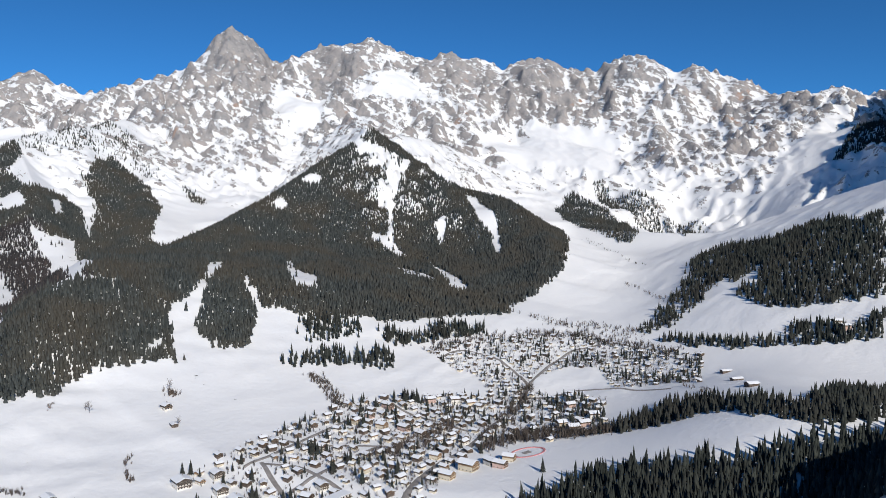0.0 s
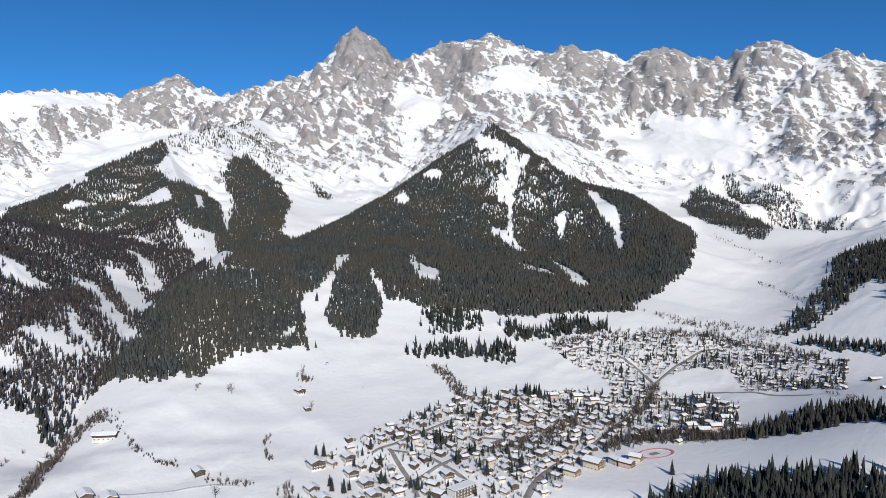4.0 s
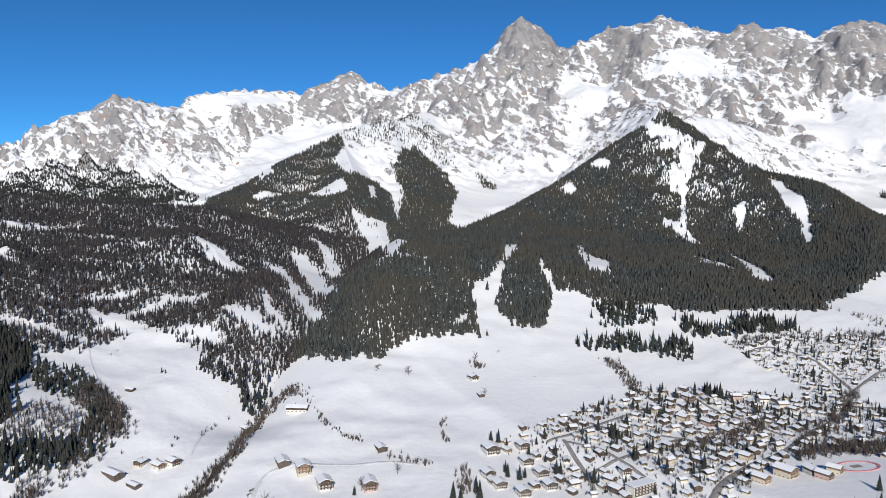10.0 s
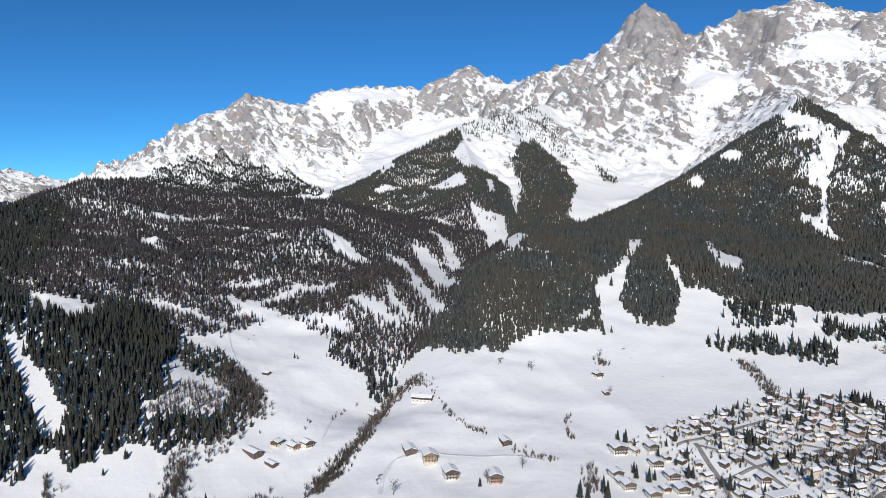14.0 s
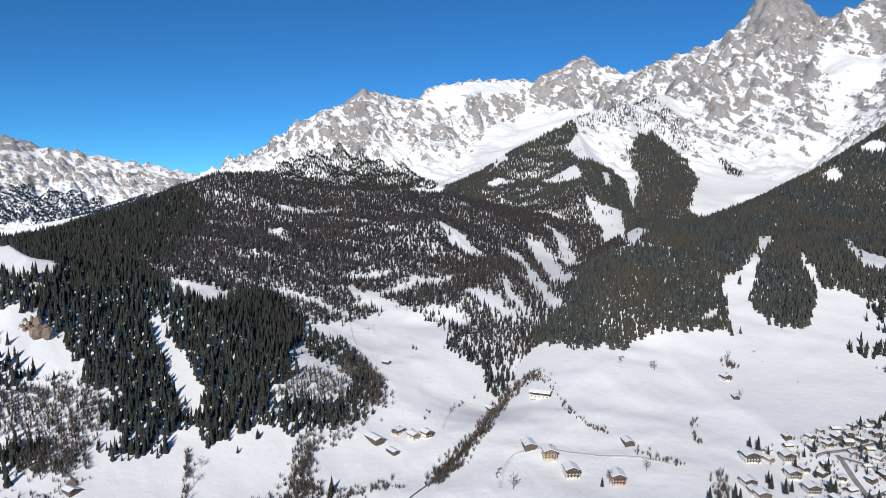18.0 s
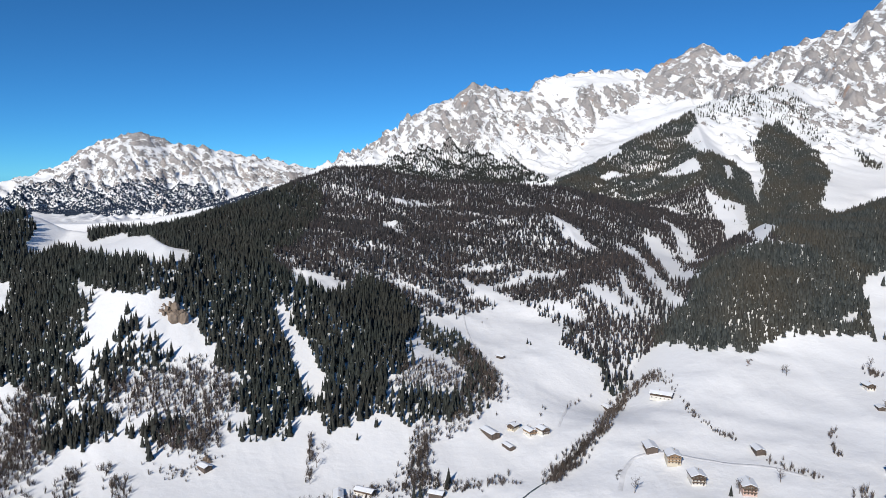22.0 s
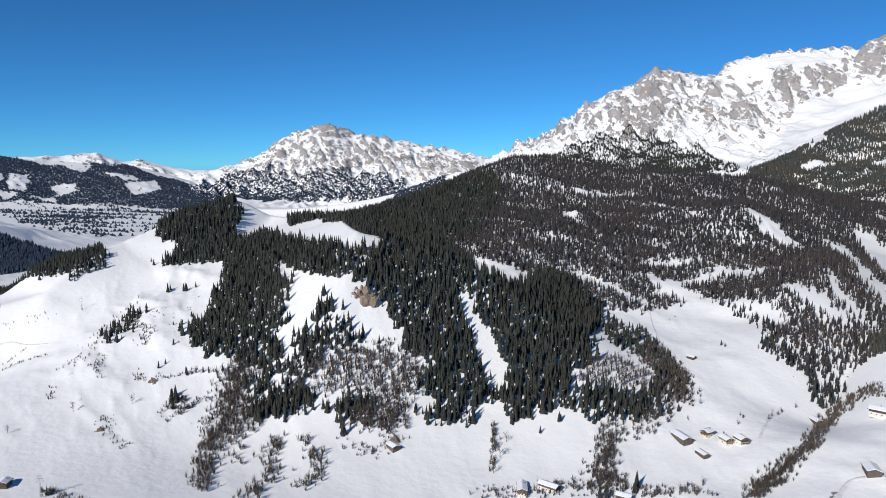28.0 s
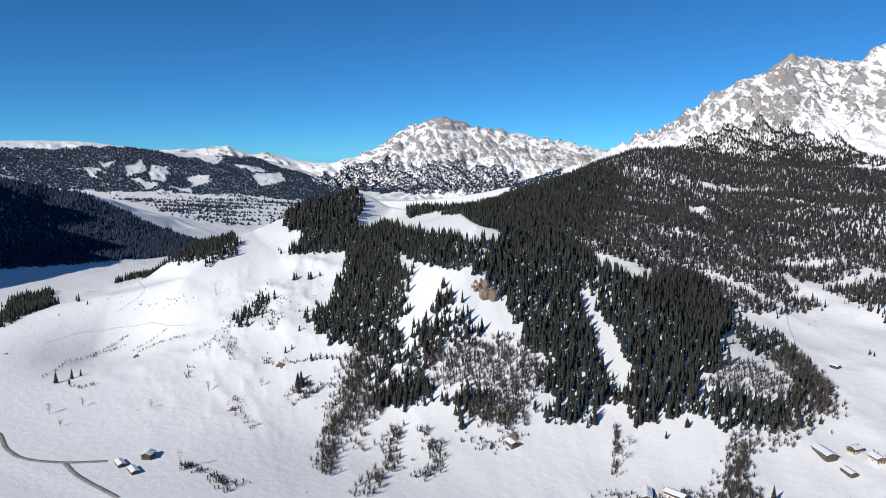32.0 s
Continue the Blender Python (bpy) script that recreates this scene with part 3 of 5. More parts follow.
WOODS['river_wood'] = [(798, 622), (868, 642), (966, 678), (1199, 805), (1279, 784), (1037, 588), (984, 621), (899, 598), (828, 589)]
WOODS['front_belt'] = [(481, 422), (515, 406), (556, 391), (560, 357), (552, 315), (534, 265), (712, 277), (545, 211), (514, 242), (515, 285), (523, 333), (507, 364), (490, 392)]
WOODS['front_wood'] = [(281, 344), (341, 360), (377, 352), (411, 344), (432, 310), (454, 270), (474, 250), (526, 204), (553, 189), (432, 145), (345, 239)]
WOODS['dark_ridge'] = [(-2098, 795), (-2119, 1060), (-2051, 1112), (-1938, 1184), (-1839, 1233), (-1739, 1281), (-1633, 1268), (-1580, 1079), (-1569, 906), (-1580, 771), (-1607, 590)]
WOODS['blue_ridge'] = [(-4015, 1656), (-3895, 1981), (-3790, 2274), (-3616, 2591), (-3417, 2936), (-3244, 3077), (-2862, 3187), (-2563, 2843), (-3015, 2649), (-3158, 2409), (-3311, 2199), (-3414, 1975), (-3647, 1488)]
WOODS['far_foot'] = [(-3090, 3129), (-3056, 3383), (-2874, 3481), (-2670, 3436), (-2536, 3534), (-2394, 3621), (-2225, 3731), (-2099, 3780), (-1197, 2454), (-683, 1389), (-1410, 2404), (-2004, 3011), (-2114, 2878), (-2666, 3119), (-2886, 3047)]
WOODS['west_foot'] = [(-961, 2867), (-815, 2915), (-669, 3035), (-446, 2899), (-276, 2823), (-168, 2127), (-533, 2557), (-435, 1490)]
WOODS['west_wood'] = [(-631, 2812), (-579, 2901), (-532, 3048), (-469, 2938), (-376, 2855), (-304, 2863), (-210, 2282), (-588, 2606)]
WOODS['right_crag'] = [(2084, 972), (2269, 1011), (2833, 1134), (2880, 1022), (2170, 762), (2138, 848), (2103, 932), (2084, 973)]
WOODS['village_top'] = [(344, 767), (406, 767), (473, 745), (445, 702), (421, 712), (379, 745), (333, 741)]
WOODS['village_top2'] = [(496, 793), (544, 774), (582, 801), (645, 761), (619, 741), (480, 755)]
WOODS['village_top3'] = [(401, 860), (452, 851), (477, 805), (448, 799), (395, 791), (387, 822)]
WOODS['m2_left'] = [(-154, 2112), (-15, 2241), (134, 2293), (248, 2363), (252, 2251), (208, 2198), (241, 2008), (320, 2064), (347, 1968), (313, 1691), (211, 1081), (215, 1033), (140, 979), (105, 1144), (75, 1464), (-29, 1563), (-103, 1561)]
WOODS['m2_mid'] = [(419, 2233), (473, 2373), (518, 2418), (549, 2364), (567, 2176), (558, 2048), (454, 1758), (473, 1696), (220, 1051), (212, 1090), (327, 1775), (388, 1985), (390, 2160)]
WOODS['m2_right'] = [(689, 2271), (711, 2189), (709, 2114), (670, 2140)]
WOODS['m2_top'] = [(258, 2367), (526, 3296), (590, 2663), (664, 2535), (607, 2220), (538, 2437), (363, 2320), (278, 2284)]
WOODS['w_knoll'] = [(-1019, 669), (-1291, 877), (-1266, 914), (-924, 718), (-893, 689), (-903, 651)]
WOODS['w_knoll_low'] = [(-1260, 726), (-1335, 803), (-1303, 855), (-1025, 664), (-1294, 797)]
CLEARINGS = {}
CLEARINGS['m2_strip'] = [(95, 2083), (176, 2041), (218, 2042), (226, 1926), (169, 1975), (116, 2057)]
CLEARINGS['m2_strip_low'] = [(-24, 2080), (51, 2109), (59, 2084), (-9, 2044)]
CLEARINGS['m2_notch'] = [(-18, 2295), (32, 2312), (36, 2198), (0, 2175)]
CLEARINGS['m2_field'] = [(212, 1795), (244, 1729), (293, 1739), (214, 1170), (209, 1081), (181, 1028), (162, 970), (165, 1080), (222, 1590), (213, 1703)]
CLEARINGS['m2_dot'] = [(282, 1973), (310, 2023), (295, 1892), (275, 1865)]
CLEARINGS['m2_patch'] = [(237, 2182), (292, 2200), (338, 2121), (290, 2074), (239, 2075)]
CLEARINGS['m1_left'] = [(760, 1612), (813, 1618), (826, 1605), (798, 1580)]
CLEARINGS['m1_left_low'] = [(664, 1539), (694, 1551), (696, 1524), (669, 1511)]
CLEARINGS['m1_summit'] = [(966, 1698), (1004, 1661), (1032, 1624), (1032, 1584), (983, 1540), (954, 1578), (948, 1623)]
CLEARINGS['gully'] = [(983, 1540), (1082, 1608), (1082, 1594), (1000, 1523), (926, 1444), (860, 1342), (841, 1281), (843, 1250), (820, 1259), (813, 1358), (834, 1380), (844, 1338), (912, 1446), (878, 1446), (917, 1492), (962, 1520)]
CLEARINGS['strip'] = [(1158, 1467), (1166, 1422), (1112, 1287), (1071, 1225), (993, 1132), (997, 1152), (1066, 1246), (1075, 1311)]
CLEARINGS['speck'] = [(994, 1367), (1024, 1366), (960, 1285), (952, 1299)]
CLEARINGS['scree'] = [(871, 1207), (863, 1143), (762, 949), (733, 926), (724, 956), (848, 1166)]
CLEARINGS['scree_low'] = [(775, 1211), (796, 1167), (749, 1026), (720, 994), (691, 1031), (711, 1109)]
CLEARINGS['patch'] = [(534, 1186), (558, 1204), (503, 1074), (506, 1000), (469, 934), (441, 942), (463, 1026)]
CLEARINGS['run'] = [(388, 1146), (415, 1158), (372, 1045), (342, 1005), (311, 944), (293, 903), (272, 863), (265, 838), (277, 814), (268, 800), (247, 807), (230, 790), (241, 850), (251, 898), (261, 915), (295, 943), (331, 1012)]
CLEARINGS['run_right'] = [(390, 1048), (386, 974), (373, 901), (362, 895), (369, 938)]
CLEARINGS['foot_snow'] = [(365, 901), (400, 874), (377, 810), (335, 809), (332, 835)]
CLEARINGS['foot_dots'] = [(210, 830), (228, 841), (224, 826), (209, 820)]
CLEARINGS['n_gully'] = [(-383, 722), (-374, 725), (-352, 696), (-330, 681), (-305, 654), (-289, 619), (-302, 622), (-325, 652), (-345, 679), (-365, 695)]
CLEARINGS['n_meadow'] = [(-836, 909), (-978, 1209), (-740, 892), (-766, 891), (-754, 849), (-802, 861)]
CLEARINGS['n_meadow_low'] = [(-730, 888), (-687, 898), (-501, 751), (-497, 724), (-536, 726)]
CLEARINGS['n_cut'] = [(-434, 895), (-398, 899), (-361, 878), (-376, 838), (-379, 762)]
CLEARINGS['pasture_a'] = [(-3595, 2214), (-3632, 2346), (-3487, 2282), (-3485, 2184)]
CLEARINGS['pasture_b'] = [(-3535, 2340), (-3522, 2454), (-3370, 2322), (-3412, 2284)]
CLEARINGS['pasture_c'] = [(-3387, 2475), (-3332, 2595), (-3277, 2528), (-3302, 2425)]
CLEARINGS['pasture_d'] = [(-3208, 2771), (-3243, 2975), (-3089, 2917), (-3109, 2727)]
CLEARINGS['pasture_e'] = [(-3566, 2697), (-3489, 2785), (-3416, 2675)]
CLEARINGS['pasture_f'] = [(-3467, 2178), (-3366, 2297), (-3337, 2176)]
CLEARINGS['pasture_g'] = [(-3364, 2794), (-3265, 2880), (-3227, 2796)]
CLEARINGS['pasture_h'] = [(-3690, 2139), (-3652, 2214), (-3592, 2139)]
CLEARINGS['pasture_i'] = [(-3615, 2015), (-3601, 2123), (-3529, 2043)]
CLEARINGS['pasture_j'] = [(-3305, 2299), (-3299, 2439), (-3228, 2351)]
CLEARINGS['h_cut'] = [(-427, 870), (-388, 882), (-348, 875), (-372, 837), (-405, 845)]
CLEARINGS['h_mead'] = [(52, 1332), (85, 1341), (75, 1019), (69, 1109), (53, 1231)]
# open lanes and slides through the woods: half width, line
LANES = [
    (25, [(-110, 1251), (-73, 1196), (-52, 1174)]),
    (12, [(-49, 1321), (-8, 1268), (23, 1165), (39, 983)]),
    (17, [(53, 1364), (70, 1212), (76, 1027)]),
    (14, [(14, 1065), (43, 982), (51, 877)]),
    (16, [(89, 1565), (119, 1425), (121, 1172)]),
    (14, [(128, 1738), (152, 1668)]),
    (13, [(-204, 1403), (-138, 1382)]),
    (10, [(-269, 1313), (-189, 1219)]),
    (9, [(-114, 1504), (-78, 1512)]),
    (13, [(-130, 1022), (-65, 1039)]),
    (22, [(-42, 913), (-11, 877)]),
    (12, [(-9, 944), (5, 927)]),
    (11, [(-235, 1014), (-183, 1044)]),
    (14, [(-226, 968), (-165, 938)]),
    (10, [(-399, 1201), (-356, 1141), (-321, 1087)]),
    (10, [(-438, 905), (-400, 891), (-363, 885)]),
    (11, [(-411, 1325), (-322, 1365)]),
    (14, [(-205, 929), (-182, 968), (-143, 1014)]),
    (13, [(-104, 908), (-67, 848)]),
    (12, [(-17, 1012), (-4, 927), (22, 874)]),
    (11, [(-393, 1206), (-349, 1126), (-317, 1096)]),
    (11, [(-406, 1309), (-337, 1361)]),
    (11, [(-189, 1384), (-136, 1390)]),
    (13, [(-320, 923), (-259, 909), (-210, 890)]),
    (11, [(-190, 931), (-122, 915), (-76, 876)]),
    (12, [(-106, 1237), (-67, 1196)]),
    (20, [(58, 1365), (84, 1306), (79, 974)]),
    (17, [(93, 1563), (120, 1475), (112, 1126)]),
    (12, [(-104, 1237), (-71, 1229), (-61, 1167)]),
    (16, [(121, 1761), (153, 1685)]),
    (14, [(16, 1269), (34, 1095), (52, 1013)]),
    (11, [(-195, 1390), (-145, 1383)]),
    (11, [(-60, 934), (-21, 903)]),
    (15, [(-140, 1034), (-97, 1011)]),
    (15, [(112, 997), (145, 1009), (205, 986)]),
]

# ---- where things stand, on the plan ----
SITES, QUARTERS, TRACKS, SHRUBS, BROWN, LONE = [], {}, {}, {}, {}, []
SITES += [('apartment_house', 161, 550, 4), ('apartment_house', 188, 548, 4), ('apartment_house', 182, 524, 2), ('apartment_house', 146, 512, 6),
    ('apartment_house', 149, 494, 4), ('apartment_house', 161, 477, 3), ('apartment_house', 185, 501, 3), ('apartment_house', 183, 480, 2)]
SITES += [('chalet_large', 24, 536, 8), ('chalet_large', 56, 523, 2), ('chalet_large', 10, 561, 6)]
SITES += [('chalet', 191, 696, 10)]
SITES += [('barn', -5, 578, 10), ('barn', 186, 655, 0), ('barn', -34, 695, 30), ('barn', 75, 581, 10)]
SITES += [('long_barn', -136, 610, 40), ('long_barn', -118, 592, 40)]
SITES += [('chalet', -117, 621, -30), ('chalet', -102, 611, 40)]
SITES += [('chalet_large', -91, 612, 40)]
SITES += [('farmhouse', 13, 681, 70)]
SITES += [('barn', -353, 515, 60), ('barn', -145, 760, 60), ('barn', -165, 523, 80)]
SITES += [('farmhouse', -220, 517, 75), ('farmhouse', -238, 507, 20)]
SITES += [('long_barn', -588, 316, 72), ('long_barn', -569, 315, 72)]
SITES += [('chalet', -580, 335, 30)]
SITES += [('long_barn', 706, 433, 70), ('long_barn', 653, 389, 70)]
SITES += [('barn', 604, 345, 70)]
SITES += [('hotel', 351, 437, 20), ('hotel', 326, 432, 20)]
SITES += [('chalet_large', 373, 424, 20), ('chalet_large', 389, 431, 30), ('chalet_large', 372, 435, 0)]
SITES += [('long_block', 241, 452, -75)]
SITES += [('chalet_large', 537, 503, 80), ('chalet_large', 485, 465, 75), ('chalet_large', 520, 456, 60), ('chalet_large', 496, 447, 75),
    ('chalet_large', 560, 525, 75)]
SITES += [('hotel', 481, 446, 70)]
SITES += [('chalet_large', 370, 530, 10), ('chalet_large', 366, 552, 10), ('chalet_large', 351, 567, 20), ('chalet_large', 458, 594, 70),
    ('chalet_large', 435, 606, 75), ('chalet_large', 466, 577, 75)]
SITES += [('chalet_large', 860, 389, 60), ('chalet_large', 853, 376, 60)]
SITES += [('chalet', 146, 502, 5), ('chalet', 173, 484, 5)]
QUARTERS['south_east'] = [(552, 543), (586, 541), (572, 503), (518, 436), (479, 456), (494, 488)]
QUARTERS['old_village'] = [(154, 556), (190, 574), (240, 592), (299, 618), (350, 640), (400, 633), (436, 623), (478, 611), (499, 582), (488, 539),
    (404, 480), (340, 445), (293, 410), (181, 474), (197, 520)]
QUARTERS['upper_village'] = [(520, 732), (557, 735), (622, 727), (682, 710), (722, 686), (636, 602), (579, 598), (534, 558), (481, 532), (502, 588),
    (529, 638), (515, 681)]
QUARTERS['east_village'] = [(721, 681), (748, 650), (747, 595), (760, 537), (758, 496), (641, 420), (651, 462), (613, 506), (661, 574), (639, 605)]
QUARTERS['centre'] = [(532, 585), (554, 552), (574, 487), (498, 423), (446, 440), (438, 470), (398, 474)]
TRACKS['village_road'] = (5, [(560, 588), (526, 561), (494, 536), (449, 517), (413, 496), (375, 475), (344, 464), (306, 443), (276, 420)])
TRACKS['lane_north'] = (3.2, [(209, 547), (234, 554), (284, 577), (334, 599)])
TRACKS['lane_south'] = (3.2, [(223, 545), (220, 520), (218, 490), (212, 466)])
TRACKS['lane_mid'] = (3.2, [(218, 490), (247, 497), (282, 513), (326, 528)])
TRACKS['farm_road'] = (3.2, [(-30, 523), (-27, 547), (-19, 570), (4, 574), (26, 568), (53, 560), (84, 555), (99, 543)])
TRACKS['west_road'] = (3.4, [(-790, 292), (-733, 295), (-695, 282), (-670, 279), (-651, 282), (-627, 294), (-612, 306), (-602, 314)])
TRACKS['west_fork'] = (3.4, [(-627, 294), (-603, 288), (-577, 286), (-541, 285)])
TRACKS['meadow_track'] = (2.4, [(-209, 889), (-198, 846), (-182, 796), (-167, 763)])
TRACKS['bank_track'] = (2.2, [(-69, 690), (-73, 657), (-78, 621)])
TRACKS['hill_track'] = (2.2, [(-947, 536), (-943, 557), (-941, 576), (-1094, 663), (-1126, 702), (-1015, 666)])
TRACKS['slope_track'] = (2.0, [(-943, 443), (-945, 483), (-927, 522), (-890, 551), (-822, 551)])
TRACKS['lane_a'] = (3, [(223, 541), (245, 522), (251, 483), (254, 453)])
TRACKS['lane_b'] = (3, [(252, 594), (270, 559), (300, 542), (329, 524)])
TRACKS['lane_c'] = (3, [(393, 621), (396, 585), (406, 553), (415, 515)])
TRACKS['lane_upper'] = (3.5, [(560, 588), (579, 636), (582, 688), (562, 715), (526, 708)])
TRACKS['lane_east'] = (3.5, [(560, 588), (621, 618), (688, 640), (744, 630), (752, 575)])
TRACKS['lane_fields'] = (4, [(526, 561), (547, 545), (589, 541), (613, 506), (618, 439)])
TRACKS['east_road'] = (4, [(428, 475), (450, 455), (478, 426), (490, 399)])
SHRUBS['brook_low'] = (420, 8, 7.5, [(-15, 718), (-31, 675), (-42, 611), (-56, 586), (-68, 565), (-79, 540)])
SHRUBS['brook_up'] = (110, 10, 7, [(15, 741), (-4, 722), (-16, 714), (-24, 695)])
SHRUBS['field_hedge'] = (60, 4, 5, [(21, 709), (27, 680), (35, 631), (43, 614), (54, 604), (63, 595)])
SHRUBS['field_hedge2'] = (36, 5, 6, [(75, 581), (85, 558), (96, 548), (106, 541)])
SHRUBS['curl_hedge'] = (26, 2.5, 6, [(140, 623), (133, 604), (130, 584), (131, 576)])
SHRUBS['slope_hedge'] = (90, 6, 6, [(352, 718), (350, 691), (345, 658), (345, 639)])
SHRUBS['ravine_a'] = (420, 11, 8, [(-552, 568), (-533, 537), (-516, 504), (-505, 476), (-497, 456), (-484, 435), (-455, 403)])
SHRUBS['ravine_b'] = (130, 9, 8, [(-452, 489), (-446, 469), (-418, 445), (-422, 421), (-409, 396)])
SHRUBS['ravine_c'] = (90, 8, 8, [(-428, 497), (-409, 482), (-391, 465), (-389, 442)])
SHRUBS['foot_scrub'] = (70, 9, 5, [(-394, 506), (-369, 502), (-353, 521), (-371, 534)])
SHRUBS['east_scrub'] = (260, 10, 8, [(-191, 611), (-190, 586), (-188, 567), (-189, 542), (-173, 541)])
SHRUBS['river_left'] = (10, 10, 6, [(-113, 622), (-81, 663), (-54, 711)])
SHRUBS['river_scrub'] = (260, 9, 6, [(-269, 488), (-223, 509), (-210, 525), (-185, 531), (-164, 531), (-137, 535), (-110, 542)])
SHRUBS['east_edge'] = (160, 9, 9, [(-187, 773), (-162, 744), (-145, 702), (-141, 666)])
SHRUBS['gully_hedge'] = (60, 5, 4, [(-652, 515), (-629, 504), (-612, 506), (-595, 518), (-578, 530)])
SHRUBS['gully_hedge2'] = (60, 6, 5, [(-551, 466), (-552, 488), (-540, 504), (-515, 522)])
SHRUBS['hill_scrub'] = (50, 9, 5, [(-716, 581), (-677, 565), (-679, 551)])
SHRUBS['hill_scrub2'] = (40, 8, 4, [(-732, 538), (-696, 518), (-684, 501), (-659, 487)])
SHRUBS['rock_scrub'] = (26, 6, 3, [(-604, 435), (-605, 447), (-587, 437)])
SHRUBS['hedge_w'] = (60, 4, 4, [(-840, 389), (-884, 436), (-895, 474), (-890, 506)])
SHRUBS['hedge_w2'] = (46, 3, 3.5, [(-847, 500), (-829, 520), (-784, 521)])
SHRUBS['hedge_w3'] = (24, 4, 4, [(-791, 388), (-769, 387), (-764, 404)])
SHRUBS['bank_w'] = (60, 5, 6, [(-548, 343), (-527, 345), (-504, 342), (-486, 339)])
SHRUBS['house_row'] = (40, 3, 8, [(-289, 577), (-277, 552), (-267, 517)])
SHRUBS['field_row'] = (24, 5, 6, [(626, 432), (598, 393), (574, 365)])
SHRUBS['snowfield_row'] = (60, 6, 6, [(1059, 859), (1019, 787), (953, 702), (925, 658)])
SHRUBS['snowfield_row2'] = (40, 8, 6, [(1427, 1308), (1403, 1214), (1264, 1019), (1189, 894)])
SHRUBS['valley_trees'] = (90, 14, 7, [(734, 714), (778, 703), (794, 658), (805, 613)])
SHRUBS['valley_trees2'] = (80, 18, 7, [(784, 601), (751, 714), (727, 771)])
SHRUBS['village_wood'] = (170, 10, 9, [(308, 509), (349, 510), (386, 528), (415, 541)])
SHRUBS['centre_wood'] = (80, 8, 8, [(439, 478), (467, 467), (471, 451)])
SHRUBS['belt_foot'] = (120, 8, 8, [(436, 484), (466, 456), (481, 428), (503, 396)])
SHRUBS['river_trees'] = (260, 10, 9, [(388, 469), (431, 469), (453, 453), (473, 430), (492, 408)])
SHRUBS['road_trees'] = (170, 9, 8, [(557, 586), (520, 555), (466, 518), (407, 491)])
SHRUBS['gully_row'] = (120, 7, 6, [(353, 723), (357, 689), (351, 660), (343, 628)])
SHRUBS['upper_trees'] = (200, 14, 8, [(527, 727), (574, 731), (634, 727), (691, 706), (718, 685)])
SHRUBS['east_trees'] = (200, 16, 8, [(718, 685), (739, 643), (755, 592), (749, 531)])
SHRUBS['n_scrub_a'] = (260, 22, 9, [(-551, 541), (-518, 517), (-494, 484), (-477, 456)])
SHRUBS['n_scrub_b'] = (420, 26, 9, [(-482, 543), (-465, 575), (-428, 586), (-400, 617), (-368, 598), (-383, 553)])
SHRUBS['n_scrub_c'] = (160, 14, 9, [(-424, 546), (-389, 535), (-364, 541), (-399, 576)])
SHRUBS['e_scrub_d'] = (200, 14, 8, [(-193, 731), (-161, 720), (-144, 678), (-164, 635), (-171, 605)])
SHRUBS['hut_trees'] = (30, 6, 7, [(202, 730), (206, 720)])
SHRUBS['gorge_scrub'] = (60, 10, 6, [(-1, 730), (8, 734), (18, 709)])
SHRUBS['west_slope_a'] = (30, 7, 5, [(-727, 531), (-762, 584), (-777, 637)])
SHRUBS['west_slope_b'] = (26, 8, 4, [(-723, 489), (-722, 509), (-671, 506)])
SHRUBS['west_slope_c'] = (14, 4, 5, [(-685, 447), (-705, 469)])
SHRUBS['west_slope_d'] = (22, 6, 4, [(-595, 431), (-548, 418)])
SHRUBS['west_slope_e'] = (60, 6, 7, [(-564, 464), (-565, 494), (-544, 480)])
SHRUBS['west_slope_f'] = (20, 5, 4, [(-531, 473), (-520, 494)])
SHRUBS['west_slope_g'] = (46, 6, 4, [(-550, 340), (-508, 346), (-483, 355)])
SHRUBS['west_slope_h'] = (40, 3, 3, [(-900, 476), (-903, 526)])
SHRUBS['west_slope_i'] = (30, 3, 3, [(-862, 506), (-855, 546)])
SHRUBS['west_slope_j'] = (30, 10, 3, [(-969, 549), (-899, 570), (-871, 598)])
SHRUBS['west_slope_k'] = (26, 9, 3, [(-734, 585), (-699, 604), (-629, 560)])
SHRUBS['apart_wood'] = (40, 6, 8, [(129, 526), (126, 510), (124, 490)])
BROWN['n_brown'] = [(-475, 568), (-450, 590), (-414, 616), (-383, 616), (-362, 589), (-378, 572), (-415, 555), (-451, 543)]
BROWN['n_brown_low'] = [(-424, 549), (-378, 572), (-362, 559), (-378, 521), (-400, 530)]
BROWN['n_brown_left'] = [(-553, 543), (-522, 540), (-511, 519), (-475, 498), (-484, 479), (-524, 506)]
BROWN['e_brown'] = [(-230, 697), (-208, 717), (-158, 692), (-156, 648), (-196, 660), (-240, 653)]
BROWN['e_brown_edge'] = [(-196, 757), (-176, 769), (-144, 710), (-143, 656), (-158, 692), (-180, 726)]
LONE += [(167, 568, 12), (173, 566, 13), (283, 600, 12), (318, 599, 12), (322, 597, 11), (253, 571, 10), (270, 544, 14), (269, 549, 12), (272, 542,
    11), (337, 578, 13), (414, 617, 16), (420, 618, 18), (422, 612, 17), (412, 623, 14), (368, 634, 14), (370, 633, 12), (44, 517, 9), (-235, 601,
    11), (-120, 798, 7), (-116, 794, 6)]
LONE += [(161, 515, 14), (160, 507, 12), (167, 500, 14), (172, 502, 13), (197, 500, 13), (200, 499, 12), (214, 483, 14), (217, 477, 14), (111, 486,
    16), (116, 484, 15), (129, 480, 16), (130, 492, 15), (282, 513, 12), (286, 511, 12), (209, 552, 12)]
